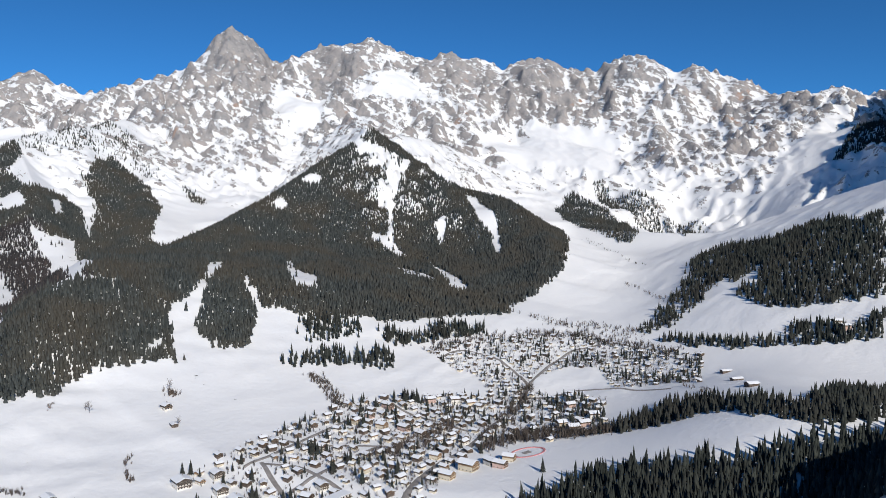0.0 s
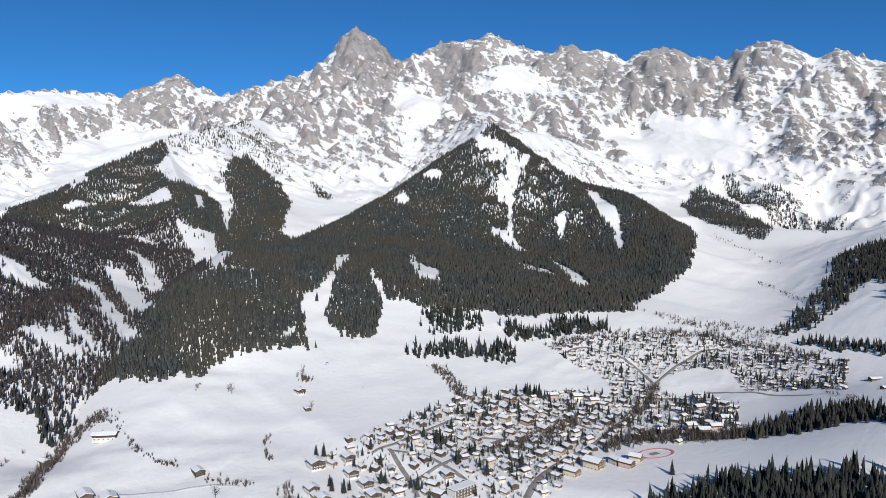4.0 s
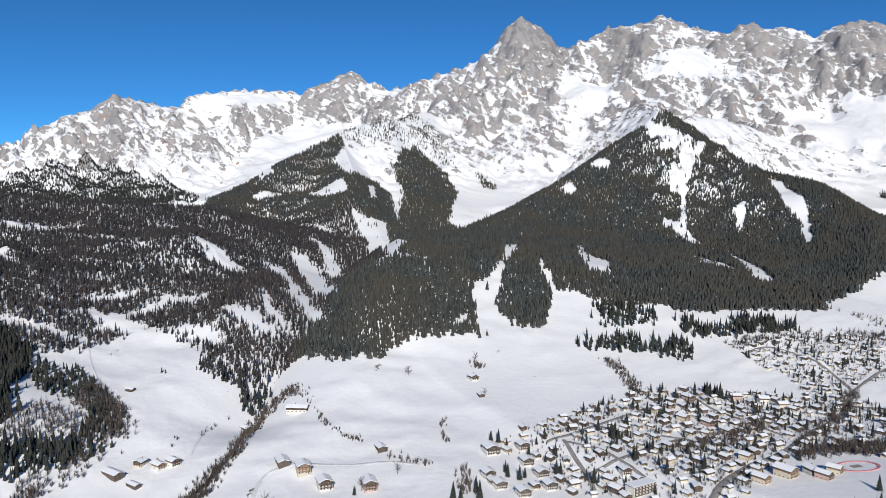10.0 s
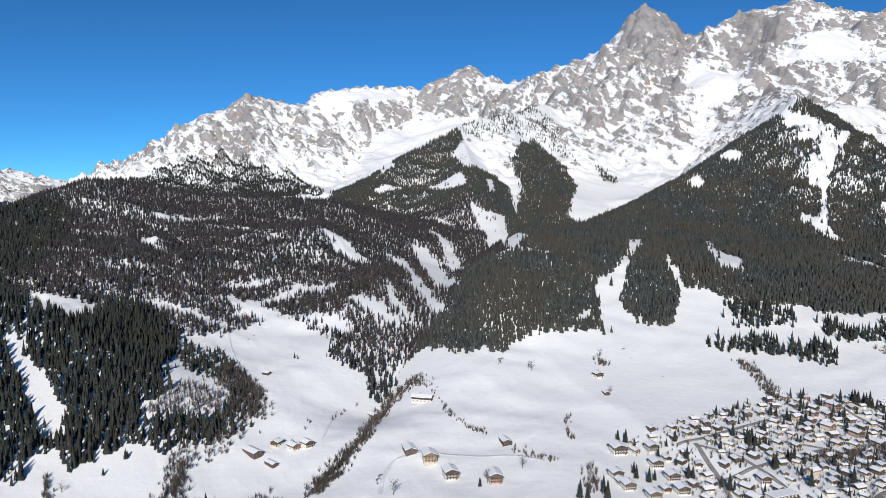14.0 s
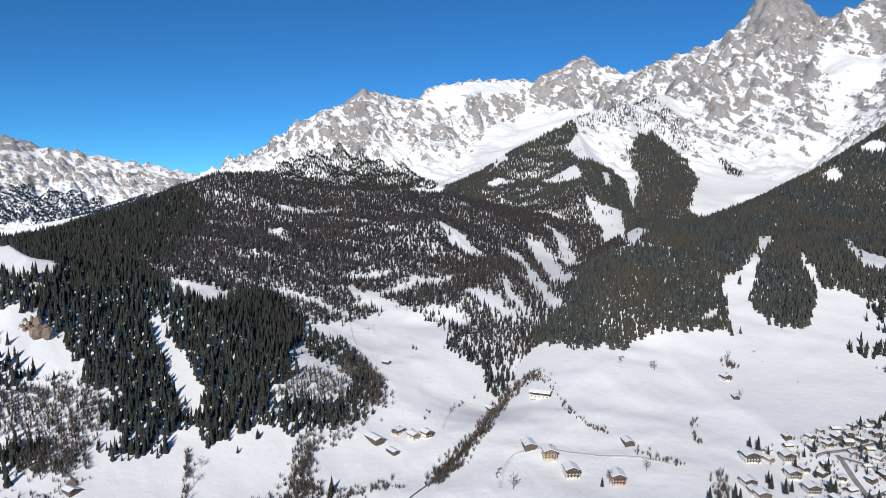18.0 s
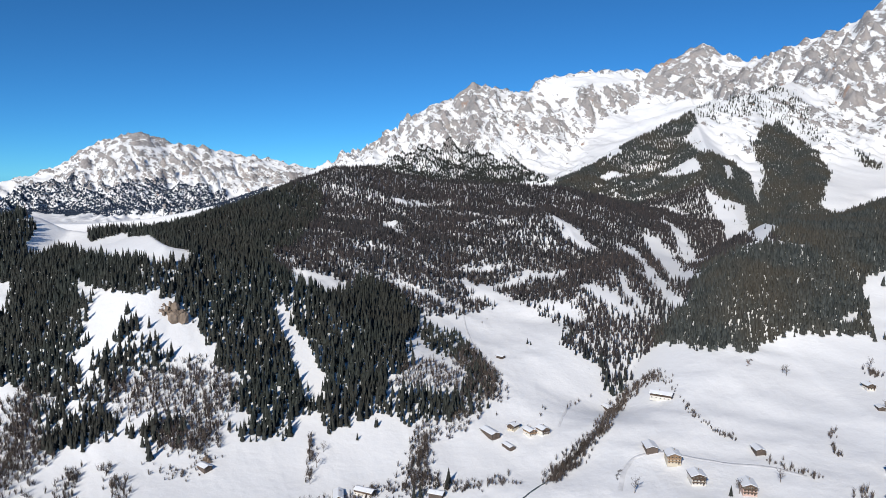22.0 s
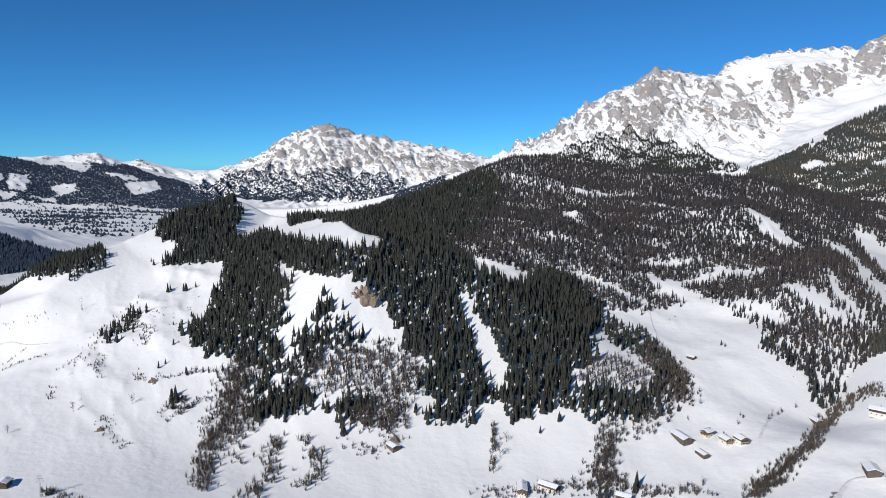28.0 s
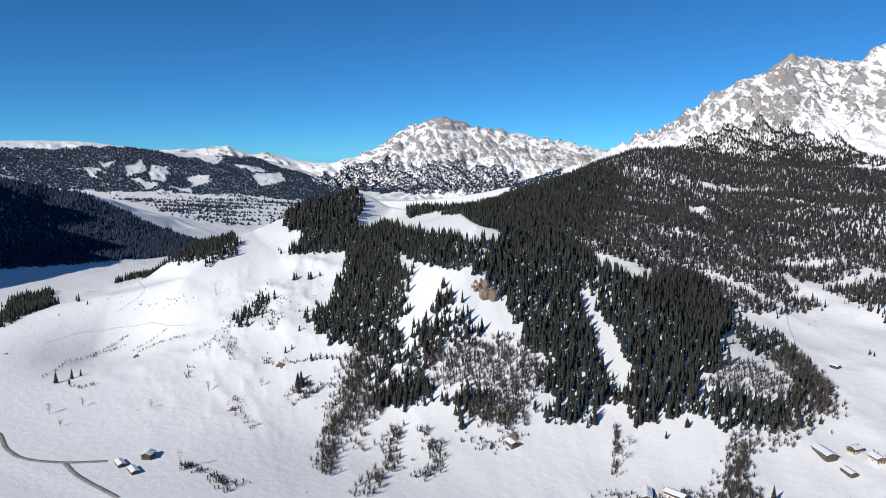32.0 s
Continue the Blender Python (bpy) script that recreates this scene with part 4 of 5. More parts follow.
LONE += [(-159, 532, 16), (-182, 519, 12), (-177, 520, 13), (-266, 594, 13), (-236, 600, 10), (-357, 563, 10), (-660, 609, 9), (-637, 558, 8), (-587,
    524, 9), (-571, 494, 16), (-570, 489, 12), (-728, 666, 12), (-725, 668, 13), (-749, 661, 11), (-750, 666, 10), (-485, 566, 10)]
LONE += [(-1013, 525, 12), (-1028, 530, 10), (-1125, 544, 14), (-1137, 557, 12), (-1059, 507, 13), (-993, 487, 6), (-987, 522, 6), (-848, 733, 11),
    (-859, 739, 9), (-747, 659, 13), (-724, 665, 13), (-664, 612, 9), (-738, 599, 11), (-733, 603, 12), (-723, 603, 10), (-729, 584, 9), (-718, 676,
    9), (-669, 590, 7), (-660, 594, 8), (-622, 523, 9)]
LONE += [(-621, 531, 9), (-584, 522, 9), (-571, 530, 8), (-567, 533, 7), (-566, 484, 16), (-563, 487, 14), (-559, 479, 12), (-519, 485, 7), (-357,
    564, 10), (-237, 601, 9), (-159, 539, 14), (-425, 618, 10), (-499, 609, 12), (-811, 385, 14), (-808, 400, 13), (-795, 390, 10), (-807, 409, 8),
    (-247, 581, 8)]
LONE += [(281, 598, 11), (326, 587, 12), (326, 582, 11), (350, 591, 13), (265, 539, 14), (269, 537, 12), (397, 618, 17), (411, 618, 16), (419, 613,
    16), (426, 608, 14), (530, 528, 14), (540, 524, 14), (553, 521, 16), (558, 516, 14), (262, 495, 14), (298, 501, 13), (269, 463, 14), (385, 462,
    12), (386, 389, 17), (297, 459, 12)]
LONE += [(668, 673, 11), (696, 655, 12), (688, 598, 13), (725, 665, 12)]
ROCKS = [(-468, 653, 34, 15, 10), (-590, 427, 8, 4, 30), (-609, 502, 10, 5, 0), (-817, 480, 8, 4, 50), (-356, 523, 10, 6, 20)]
MASTS = [(-541, 336, 17, 30), (-844, 614, 17, 30), (-449, 544, 15, 30)]
RING = (414, 435)

# ---- woods ----
rng = np.random.default_rng(7)


def scatter(poly, spacing, dense=1.0, patch=0.0, size=60, seed=1, shake=0.62):
    """Places in an outline on a shaken grid; patch: how far open patches break it up."""
    p = np.array(poly, float)
    lo, hi = p.min(0), p.max(0)
    gx, gy = np.meshgrid(np.arange(lo[0], hi[0], spacing), np.arange(lo[1], hi[1], spacing))
    x = gx.ravel() + rng.uniform(-shake, shake, gx.size) * spacing
    y = gy.ravel() + rng.uniform(-shake, shake, gx.size) * spacing
    keep = inside(poly, x, y) & (rng.random(x.size) < dense)
    x, y = x[keep], y[keep]
    if patch:
        keep = fbm(x, y, size, 3, seed) > patch - 1 + 0.25 * rng.standard_normal(x.size) * 0.5
        x, y = x[keep], y[keep]
    return x, y


def ragged(x, y, size=13):
    """Places shifted by noise, so that outlines come out frayed."""
    far = 60 * np.clip((np.hypot(x, y) - 2400) / 600, 0, 1)
    return (x + size * fbm(x, y, 42, 3, 201) + far * fbm(x, y, 160, 3, 203),
            y + size * fbm(x, y, 42, 3, 202) + far * fbm(x, y, 160, 3, 204))


def clear_of(x, y):
    """Leaves out what stands in a clearing or, thinning towards its edge, in a lane."""
    px, py = ragged(x, y, 7)
    px, py = px + rng.normal(0, 2.0, x.size), py + rng.normal(0, 2.0, x.size)
    keep = np.ones(x.shape, bool)
    for poly in CLEARINGS.values():
        cut = inside(poly, px, py) | inside(poly, px + 3, py + 8)
        keep &= ~cut | (rng.random(x.size) < 0.01)
    for half, line in LANES:
        d, _, _ = along([(a, b, 0) for a, b in line], px, py)
        keep &= d / half > rng.uniform(0.25, 1.2, x.size)
    return x[keep], y[keep]


def cones(x, y, z, tall, wide, sides=5, tiers=2):
    """Small conifers of stacked, jagged cones, all in one pair of arrays."""
    n = len(x)
    verts, faces = [], []
    base = 0
    turn = rng.uniform(0, 6.28, n)
    lean = rng.normal(0, 0.03, (n, 2))
    for k in range(tiers):
        low = 0.06 + 0.86 * k / tiers * 0.85
        top = min(1.0, low + 1.05 / tiers + 0.12) if k < tiers - 1 else 1.0
        r = wide * (1 - 0.8 * k / tiers) * (0.9 + 0.2 * rng.random(n))
        ang = turn[:, None] + k * 0.7 + np.arange(sides) * 2 * math.pi / sides
        rr = r[:, None] * rng.uniform(0.7, 1.15, (n, sides))
        zz = z[:, None] + tall[:, None] * (low + rng.uniform(-0.05, 0.05, (n, sides)))
        ring = np.stack([x[:, None] + rr * np.cos(ang), y[:, None] + rr * np.sin(ang), zz], -1)
        tip = np.stack([x + lean[:, 0] * tall * top, y + lean[:, 1] * tall * top, z + tall * top], -1)[:, None]
        verts.append(np.concatenate([ring, tip], 1).reshape(-1, 3))
        idx = base + np.arange(n)[:, None] * (sides + 1)
        s = np.arange(sides)
        faces.append(np.stack([idx + s, idx + (s + 1) % sides, np.broadcast_to(idx + sides, (n, sides))], -1).reshape(-1, 3))
        base += n * (sides + 1)
    return np.concatenate(verts), np.concatenate(faces)


TAKEN = []


def wood(name, label, poly, spacing, tall, wide, patch=0.0, size=60, seed=1, sides=5, tiers=2, slant=None, color=None):
    p = np.array(poly, float)
    grown = [(a, b) for a, b in ((p[:, 0].min() - 30, p[:, 1].min() - 30), (p[:, 0].max() + 30, p[:, 1].min() - 30), (p[:, 0].max() + 30, p[:, 1].max() + 30), (p[:, 0].min() - 30, p[:, 1].max() + 30))]
    x, y = scatter(grown, spacing, shake=0.62 if patch <= 0.1 else 0.95)
    px, py = ragged(x, y)
    keep = inside(poly, px + rng.normal(0, 3.5, x.size), py + rng.normal(0, 3.5, x.size))
    for other in TAKEN:
        keep &= ~inside(other, px, py)
    TAKEN.append(poly)
    x, y = clear_of(x[keep], y[keep])
    if patch:
        u, v = x, y
        if slant is not None:
            c, s = math.cos(radians(slant)), math.sin(radians(slant))
            u, v = (x * c + y * s) / 3.5, y * c - x * s
        keep = fbm(u, v, size, 4, seed, 0.6) + 0.2 * rng.standard_normal(x.size) > patch - 1
        x, y = x[keep], y[keep]
    h = tall * np.clip(rng.normal(0.85, 0.2, len(x)), 0.35, 1.25)
    z = on_ground(x, y) - 0.4
    v, f = cones(x, y, z, h, wide * (0.75 + 0.5 * rng.random(len(x))) * h / tall, sides, tiers)
    return tagged(new(name, mesh_from(name, v, f, color or NEEDLES)), label, "woods", kind="stuff")


# outline: spacing, height, width, openness, grain, slant of the open lanes
DENSE = (4.2, 14, 2.2, 0.25, 60, None)
KINDS = {
    "m1": (3.5, 11.5, 2.8, 0.02, 50, None), "h_scrub": (4.0, 10.5, 1.7, 0.66, 24, -35), "h_east": (4.0, 10.5, 1.9, 0.62, 30, -35), "h_west": (4.1, 11, 1.95, 0.6, 22, -35), "h_fill": (4.1, 11, 1.95, 0.6, 22, -35), "right_crag": (6.5, 13, 3.2, 0.55, 60, None), "gorge_wood": (4.0, 15, 2.2, 0.2, 30, None),
    "m2_left": (3.9, 12, 2.9, 0.0, 50, 60), "m2_mid": (3.8, 12, 2.5, 0.05, 50, None), "m2_top": (7, 11, 2.2, 1.05, 40, 60), 
    "n_top": (4.0, 16, 2.5, 0.2, 30, None), "n_band": (4.2, 15, 2.5, 0.3, 24, None), "n_crest": (3.8, 14, 2.4, 0.1, 30, None), "n_back": (4.0, 13, 2.2, 0.25, 30, None), "n_ridge": (4.2, 15, 2.5, 0.2, 24, None), "n_left_face": (4.2, 14, 2.6, 0.3, 24, None), "n_mid": (4.4, 14, 2.5, 0.4, 24, None), "n_main": (3.9, 16, 2.5, 0.3, 30, None),
    "n_step": (4.3, 15, 2.6, 0.5, 24, None), "n_slope": (4.6, 14, 2.5, 0.7, 20, None), "n_foot": (4.6, 14, 2.5, 0.6, 20, None), "n_foot_b": (4.4, 15, 2.6, 0.4, 24, None), "n_east": (4.4, 14, 2.5, 0.5, 24, None), "n_east_edge": (5.0, 11, 2.3, 0.75, 24, None), "m2_right": (5.0, 12, 2.3, 0.4, 50, None), "w_knoll_low": (4.2, 12, 2.4, 0.2, 30, None),
    "h_lane": (3.7, 11, 1.75, 0.68, 22, -35), "w_knoll": (4.2, 13, 2.4, 0.1, 30, None), "w_left": (4.6, 13, 2.5, 0.6, 24, None), "w_shrub": (5.0, 10, 2.2, 0.7, 24, None), "h_shoulder": (4.2, 13, 2.3, 0.3, 30, None), "h_shoulder2": (4.2, 13, 2.3, 0.3, 30, None), "n_plant": (3.0, 13, 2.2, 0, 30, None),
    "wall_a": (5.0, 13, 2.3, 0.3, 60, 60), "wall_b": (5.0, 13, 2.3, 0.65, 50, 60), "wall_c": (5.5, 13, 2.3, 0.8, 50, 60),
    "right_slope": (4.8, 15, 2.5, 0.3, 60, None), "right_upper": (4.6, 13, 2.6, 0.5, 50, None), "right_belt": (4.4, 13, 2.4, 0.6, 40, None), "river_wood": (4.8, 13, 2.4, 0.85, 40, None),
    "front_belt": (3.8, 12, 2.4, 0.1, 40, None), "front_wood": (3.6, 15, 2.5, 0.12, 40, None),
    "village_top": (4.6, 13, 2.3, 0.8, 24, None), "village_top2": (4.6, 14, 2.4, 0.7, 24, None), "village_top3": (4.6, 13, 2.3, 0.8, 24, None),
    "dark_ridge": (6.0, 14, 4.2, 0.0, 80, None), "valley_far": (11, 10, 6.0, 1.2, 120, 20), "blue_ridge": (6.5, 9, 6.0, 0.38, 150, 20), "far_foot": (7, 9, 6.0, 0.2, 150, 20), "west_foot": (6, 12, 3.2, 0.75, 60, 60), "west_wood": (5.5, 9, 2.6, 0.72, 50, 60),
}
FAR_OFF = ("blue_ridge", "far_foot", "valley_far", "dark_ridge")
for wood_name, poly in WOODS.items():
    gap, tall, wide, patch, size, slant = KINDS.get(wood_name, DENSE)
    near = wood_name.startswith(("n_", "front", "village"))
    wood("spruce_wood", "dark green spruce wood on a snowy slope", poly, gap, tall, wide, patch, size, 9 if wood_name.startswith("h_") else 5, 6 if near else 4, 3 if near else 1 if wood_name in FAR_OFF else 2, slant, color=HAZE_NEEDLES if wood_name in FAR_OFF else MIXED if wood_name.startswith("h_") else HAZY_SLOPE_NEEDLES if wood_name.startswith(("m1", "m2", "wall")) else NEEDLES)

# ---- lone trees and scrub ----
def part(name, bm, material, parent, label=""):
    """Links a bmesh as one mesh object under a thing or a part."""
    me = bpy.data.meshes.new(name)
    bm.to_mesh(me)
    bm.free()
    for m in material if isinstance(material, (list, tuple)) else [material]:
        me.materials.append(m)
    ob = new(name, me)
    ob.parent = parent
    return tagged(ob, label) if label else ob


def thing(name, label, category, group=""):
    return tagged(new(name), label, category, group)


def spike(bm, base, tip, wide, turn):
    """One thin three-sided twig or limb."""
    base, tip = Vector(base), Vector(tip)
    axis = (tip - base).normalized()
    side = axis.cross(Vector((math.cos(turn), math.sin(turn), 0.3))).normalized()
    other = axis.cross(side)
    ring = [bm.verts.new(base + wide * (math.cos(a) * side + math.sin(a) * other)) for a in (0, 2.1, 4.2)]
    top = bm.verts.new(tip)
    for i in range(3):
        bm.faces.new((ring[i], ring[(i + 1) % 3], top))


BARK = plain("grey_bark", (0.10, 0.08, 0.065), 0.9, 0.3, 2.0)
rnd = random.Random(11)


def spruce(tall):
    root = thing("spruce_tree", "dark green spruce standing alone in the snow", "tree", "lone spruces")
    bm = bmesh.new()
    spike(bm, (0, 0, -1.0), (0, 0, tall * 0.97), 0.035 * tall, 0)
    part("trunk", bm, BARK, root)
    bm = bmesh.new()
    tiers, sides = 8, 9
    for k in range(tiers):
        low = tall * (0.05 + 0.80 * k / tiers)
        top = min(tall * (0.05 + 0.80 * (k + 1) / tiers) + 0.12 * tall, tall)
        r = tall * 0.19 * (1 - k / tiers) ** 0.85 + 0.25
        off = rnd.uniform(0, 6)
        ring = []
        for s in range(sides * 2):
            a = off + s * math.pi / sides
            rr = r * (rnd.uniform(0.85, 1.12) if s % 2 == 0 else rnd.uniform(0.5, 0.68))
            ring.append(bm.verts.new((rr * math.cos(a), rr * math.sin(a), low + (-0.02 if s % 2 == 0 else 0.03) * tall + rnd.uniform(-0.1, 0.1))))
        tip = bm.verts.new((rnd.uniform(-0.1, 0.1), rnd.uniform(-0.1, 0.1), top))
        for s in range(sides * 2):
            bm.faces.new((ring[s], ring[(s + 1) % (sides * 2)], tip))
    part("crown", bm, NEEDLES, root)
    return root


def bare_tree(tall):
    root = thing("bare_tree", "leafless deciduous tree on a snowy meadow", "tree", "bare trees")
    bm = bmesh.new()
    spike(bm, (0, 0, -0.8), (0, 0, tall * 0.8), 0.03 * tall, 0)
    part("trunk", bm, BARK, root)
    bm = bmesh.new()
    for i in range(14):
        a, h = rnd.uniform(0, 6.28), rnd.uniform(0.2, 0.7) * tall
        reach = rnd.uniform(0.2, 0.42) * tall
        tip = Vector((reach * math.cos(a), reach * math.sin(a), min(h + reach * rnd.uniform(0.7, 1.5), tall)))
        spike(bm, (0, 0, h), tip, 0.012 * tall, a)
        for j in range(5):
            b = Vector((0, 0, h)).lerp(tip, rnd.uniform(0.3, 0.9))
            t2 = b + Vector((rnd.uniform(-1, 1), rnd.uniform(-1, 1), rnd.uniform(0.2, 1.2))) * 0.14 * tall
            spike(bm, b, t2, 0.007 * tall, a + j)
    part("crown", bm, TWIGS, root, "bare brown twigs")
    return root


def scrub(name, label, x, y, tall, twigs=16, spread=0.36, material=None):
    """Leafless bushes: sprays of thin twigs, one joined mesh."""
    n = len(x)
    z = on_ground(x, y) - 0.3
    h = tall * rng.uniform(0.5, 1.2, n)
    a = rng.uniform(0, 6.28, (n, twigs))
    out = rng.uniform(0.03, spread, (n, twigs)) * h[:, None]
    up = h[:, None] * rng.uniform(0.45, 1.0, (n, twigs))
    start = rng.uniform(0.05, 0.5, (n, twigs)) * up
    wide = 0.017 * h[:, None] + 0.05
    bx, by = x[:, None] + 0.25 * out * np.cos(a), y[:, None] + 0.25 * out * np.sin(a)
    tip = np.stack([x[:, None] + out * np.cos(a), y[:, None] + out * np.sin(a), z[:, None] + up], -1)
    l = np.stack([bx - wide * np.sin(a + 0.6), by + wide * np.cos(a + 0.6), z[:, None] + start], -1)
    r = np.stack([bx + wide * np.sin(a + 0.6), by - wide * np.cos(a + 0.6), z[:, None] + start], -1)
    v = np.stack([l, r, tip], 2).reshape(-1, 3)
    f = np.arange(len(v)).reshape(-1, 3)
    return tagged(new(name, mesh_from(name, v, f, material or TWIGS)), label, "scrub", kind="stuff")


for count, spread, tall, line in SHRUBS.values():
    pts = np.array(line, float)
    seg = rng.integers(0, len(pts) - 1, count)
    u = rng.random(count)
    at = pts[seg] * (1 - u[:, None]) + pts[seg + 1] * u[:, None] + rng.normal(0, spread * 0.5, (count, 2))
    scrub("leafless_scrub", "leafless brown bushes lining a snowy field", at[:, 0], at[:, 1], tall, 18)
for brown in BROWN.values():
    bx, by = scatter(brown, 4.3)
    scrub("leafless_wood", "leafless brown trees on a snowy hillside", bx, by, 12, 13, 0.22, PALE_TWIGS)
for name, gap in (("h_scrub", 6.5), ("h_east", 9.0), ("h_west", 9.5)):
    bx, by = clear_of(*scatter(WOODS[name], gap))
    scrub("leafless_wood", "grey leafless trees among the spruces of a snowy slope", bx, by, 10, 10, 0.22, PALE_TWIGS)

USED = set()


def settle(ob, m):
    """Puts the first of a kind itself in place, and copies of it after that."""
    if ob in USED:
        return copy_thing(ob, m)
    USED.add(ob)
    ob.matrix_basis = m
    return ob


spruces = [spruce(t) for t in (12, 14, 16)]
bares = [bare_tree(t) for t in (8, 9)]


def plant(kinds, k, x, y, scale):
    z = float(on_ground(x, y)) - 0.2
    return settle(kinds[k % len(kinds)], pose(x, y, z, 0, 0, rnd.uniform(0, 360)) @ Matrix.Scale(scale, 4))


for n, (x, y, h) in enumerate(LONE):
    plant(spruces, n, x, y, h / (12, 14, 16)[n % 3])
for x, y in ((-724, 364), (-660, 392), (-738, 340), (-700, 330), (128, 717), (126, 722), (205, 735), (190, 655), (-640, 440), (-600, 470), (-230, 480), (-270, 560), (-268, 540), (-266, 520), (50, 520), (80, 535), (-20, 520)):
    plant(bares, n, x, y, rnd.uniform(0.9, 1.4))
    n += 1


def put_garden(x, y, scale):
    global n
    n += 1
    return plant(spruces, n, x, y, scale)

# ---- buildings ----
PLASTER = plain("white_plaster", (0.72, 0.69, 0.63), 0.85, 0.12, 0.4, object_vary=0.12)
CREAM = plain("cream_plaster", (0.64, 0.57, 0.45), 0.85, 0.12, 0.4, object_vary=0.15)
ROSE = plain("rose_plaster", (0.50, 0.36, 0.31), 0.85, 0.12, 0.4, object_vary=0.15)
TIMBER = plain("brown_timber", (0.10, 0.066, 0.045), 0.8, 0.4, 1.5, object_vary=0.3)
PALE_TIMBER = plain("honey_timber", (0.30, 0.19, 0.11), 0.75, 0.3, 1.5, object_vary=0.2)
OLD_TIMBER = plain("grey_timber", (0.11, 0.085, 0.07), 0.9, 0.4, 1.2, object_vary=0.3)
ROOFING = plain("dark_roofing", (0.07, 0.055, 0.05), 0.8, 0.3, 1.0)
ROOF_SNOW = plain("roof_snow", (0.84, 0.86, 0.89), 0.7, 0.04, 0.2)
STONE = plain("chimney_stone", (0.35, 0.32, 0.29), 0.9, 0.25, 2.0)
GLASS = plain("window_glass", (0.03, 0.035, 0.04), 0.15, 0.2, 0.3)
FRAME = plain("window_frame", (0.5, 0.45, 0.38), 0.6, 0.1, 1.0)


def box(bm, x0, y0, z0, x1, y1, z1, mat=0):
    v = [bm.verts.new(c) for c in ((x0, y0, z0), (x1, y0, z0), (x1, y1, z0), (x0, y1, z0), (x0, y0, z1), (x1, y0, z1), (x1, y1, z1), (x0, y1, z1))]
    for q in ((3, 2, 1, 0), (4, 5, 6, 7), (0, 1, 5, 4), (1, 2, 6, 5), (2, 3, 7, 6), (3, 0, 4, 7)):
        bm.faces.new([v[i] for i in q]).material_index = mat


def prism(bm, outline, y0, y1, mat=0):
    """A closed outline in x and z, drawn out from y0 to y1."""
    a = [bm.verts.new((x, y0, z)) for x, z in outline]
    b = [bm.verts.new((x, y1, z)) for x, z in outline]
    n = len(a)
    bm.faces.new(a).material_index = mat
    bm.faces.new(b[::-1]).material_index = mat
    for i in range(n):
        bm.faces.new((a[i], b[i], b[(i + 1) % n], a[(i + 1) % n])).material_index = mat


def window_part(root, x, y, z, w, h, side, shutters=False):
    """A framed window; side: 's' and 'n' are the gables, 'e' and 'w' the eaves."""
    bm = bmesh.new()
    if side in "sn":
        d = -1 if side == "s" else 1
        box(bm, -w / 2, min(0, d * 0.08), 0, w / 2, max(0, d * 0.08), h, 0)
        box(bm, -w / 2 + 0.12, min(0, d * 0.11), 0.12, w / 2 - 0.12, max(0, d * 0.11), h - 0.12, 1)
    else:
        d = 1 if side == "e" else -1
        box(bm, min(0, d * 0.08), -w / 2, 0, max(0, d * 0.08), w / 2, h, 0)
        box(bm, min(0, d * 0.11), -w / 2 + 0.12, 0.12, max(0, d * 0.11), w / 2 - 0.12, h - 0.12, 1)
    ob = part("window", bm, [FRAME, GLASS], root)
    ob.location = (x, y, z)


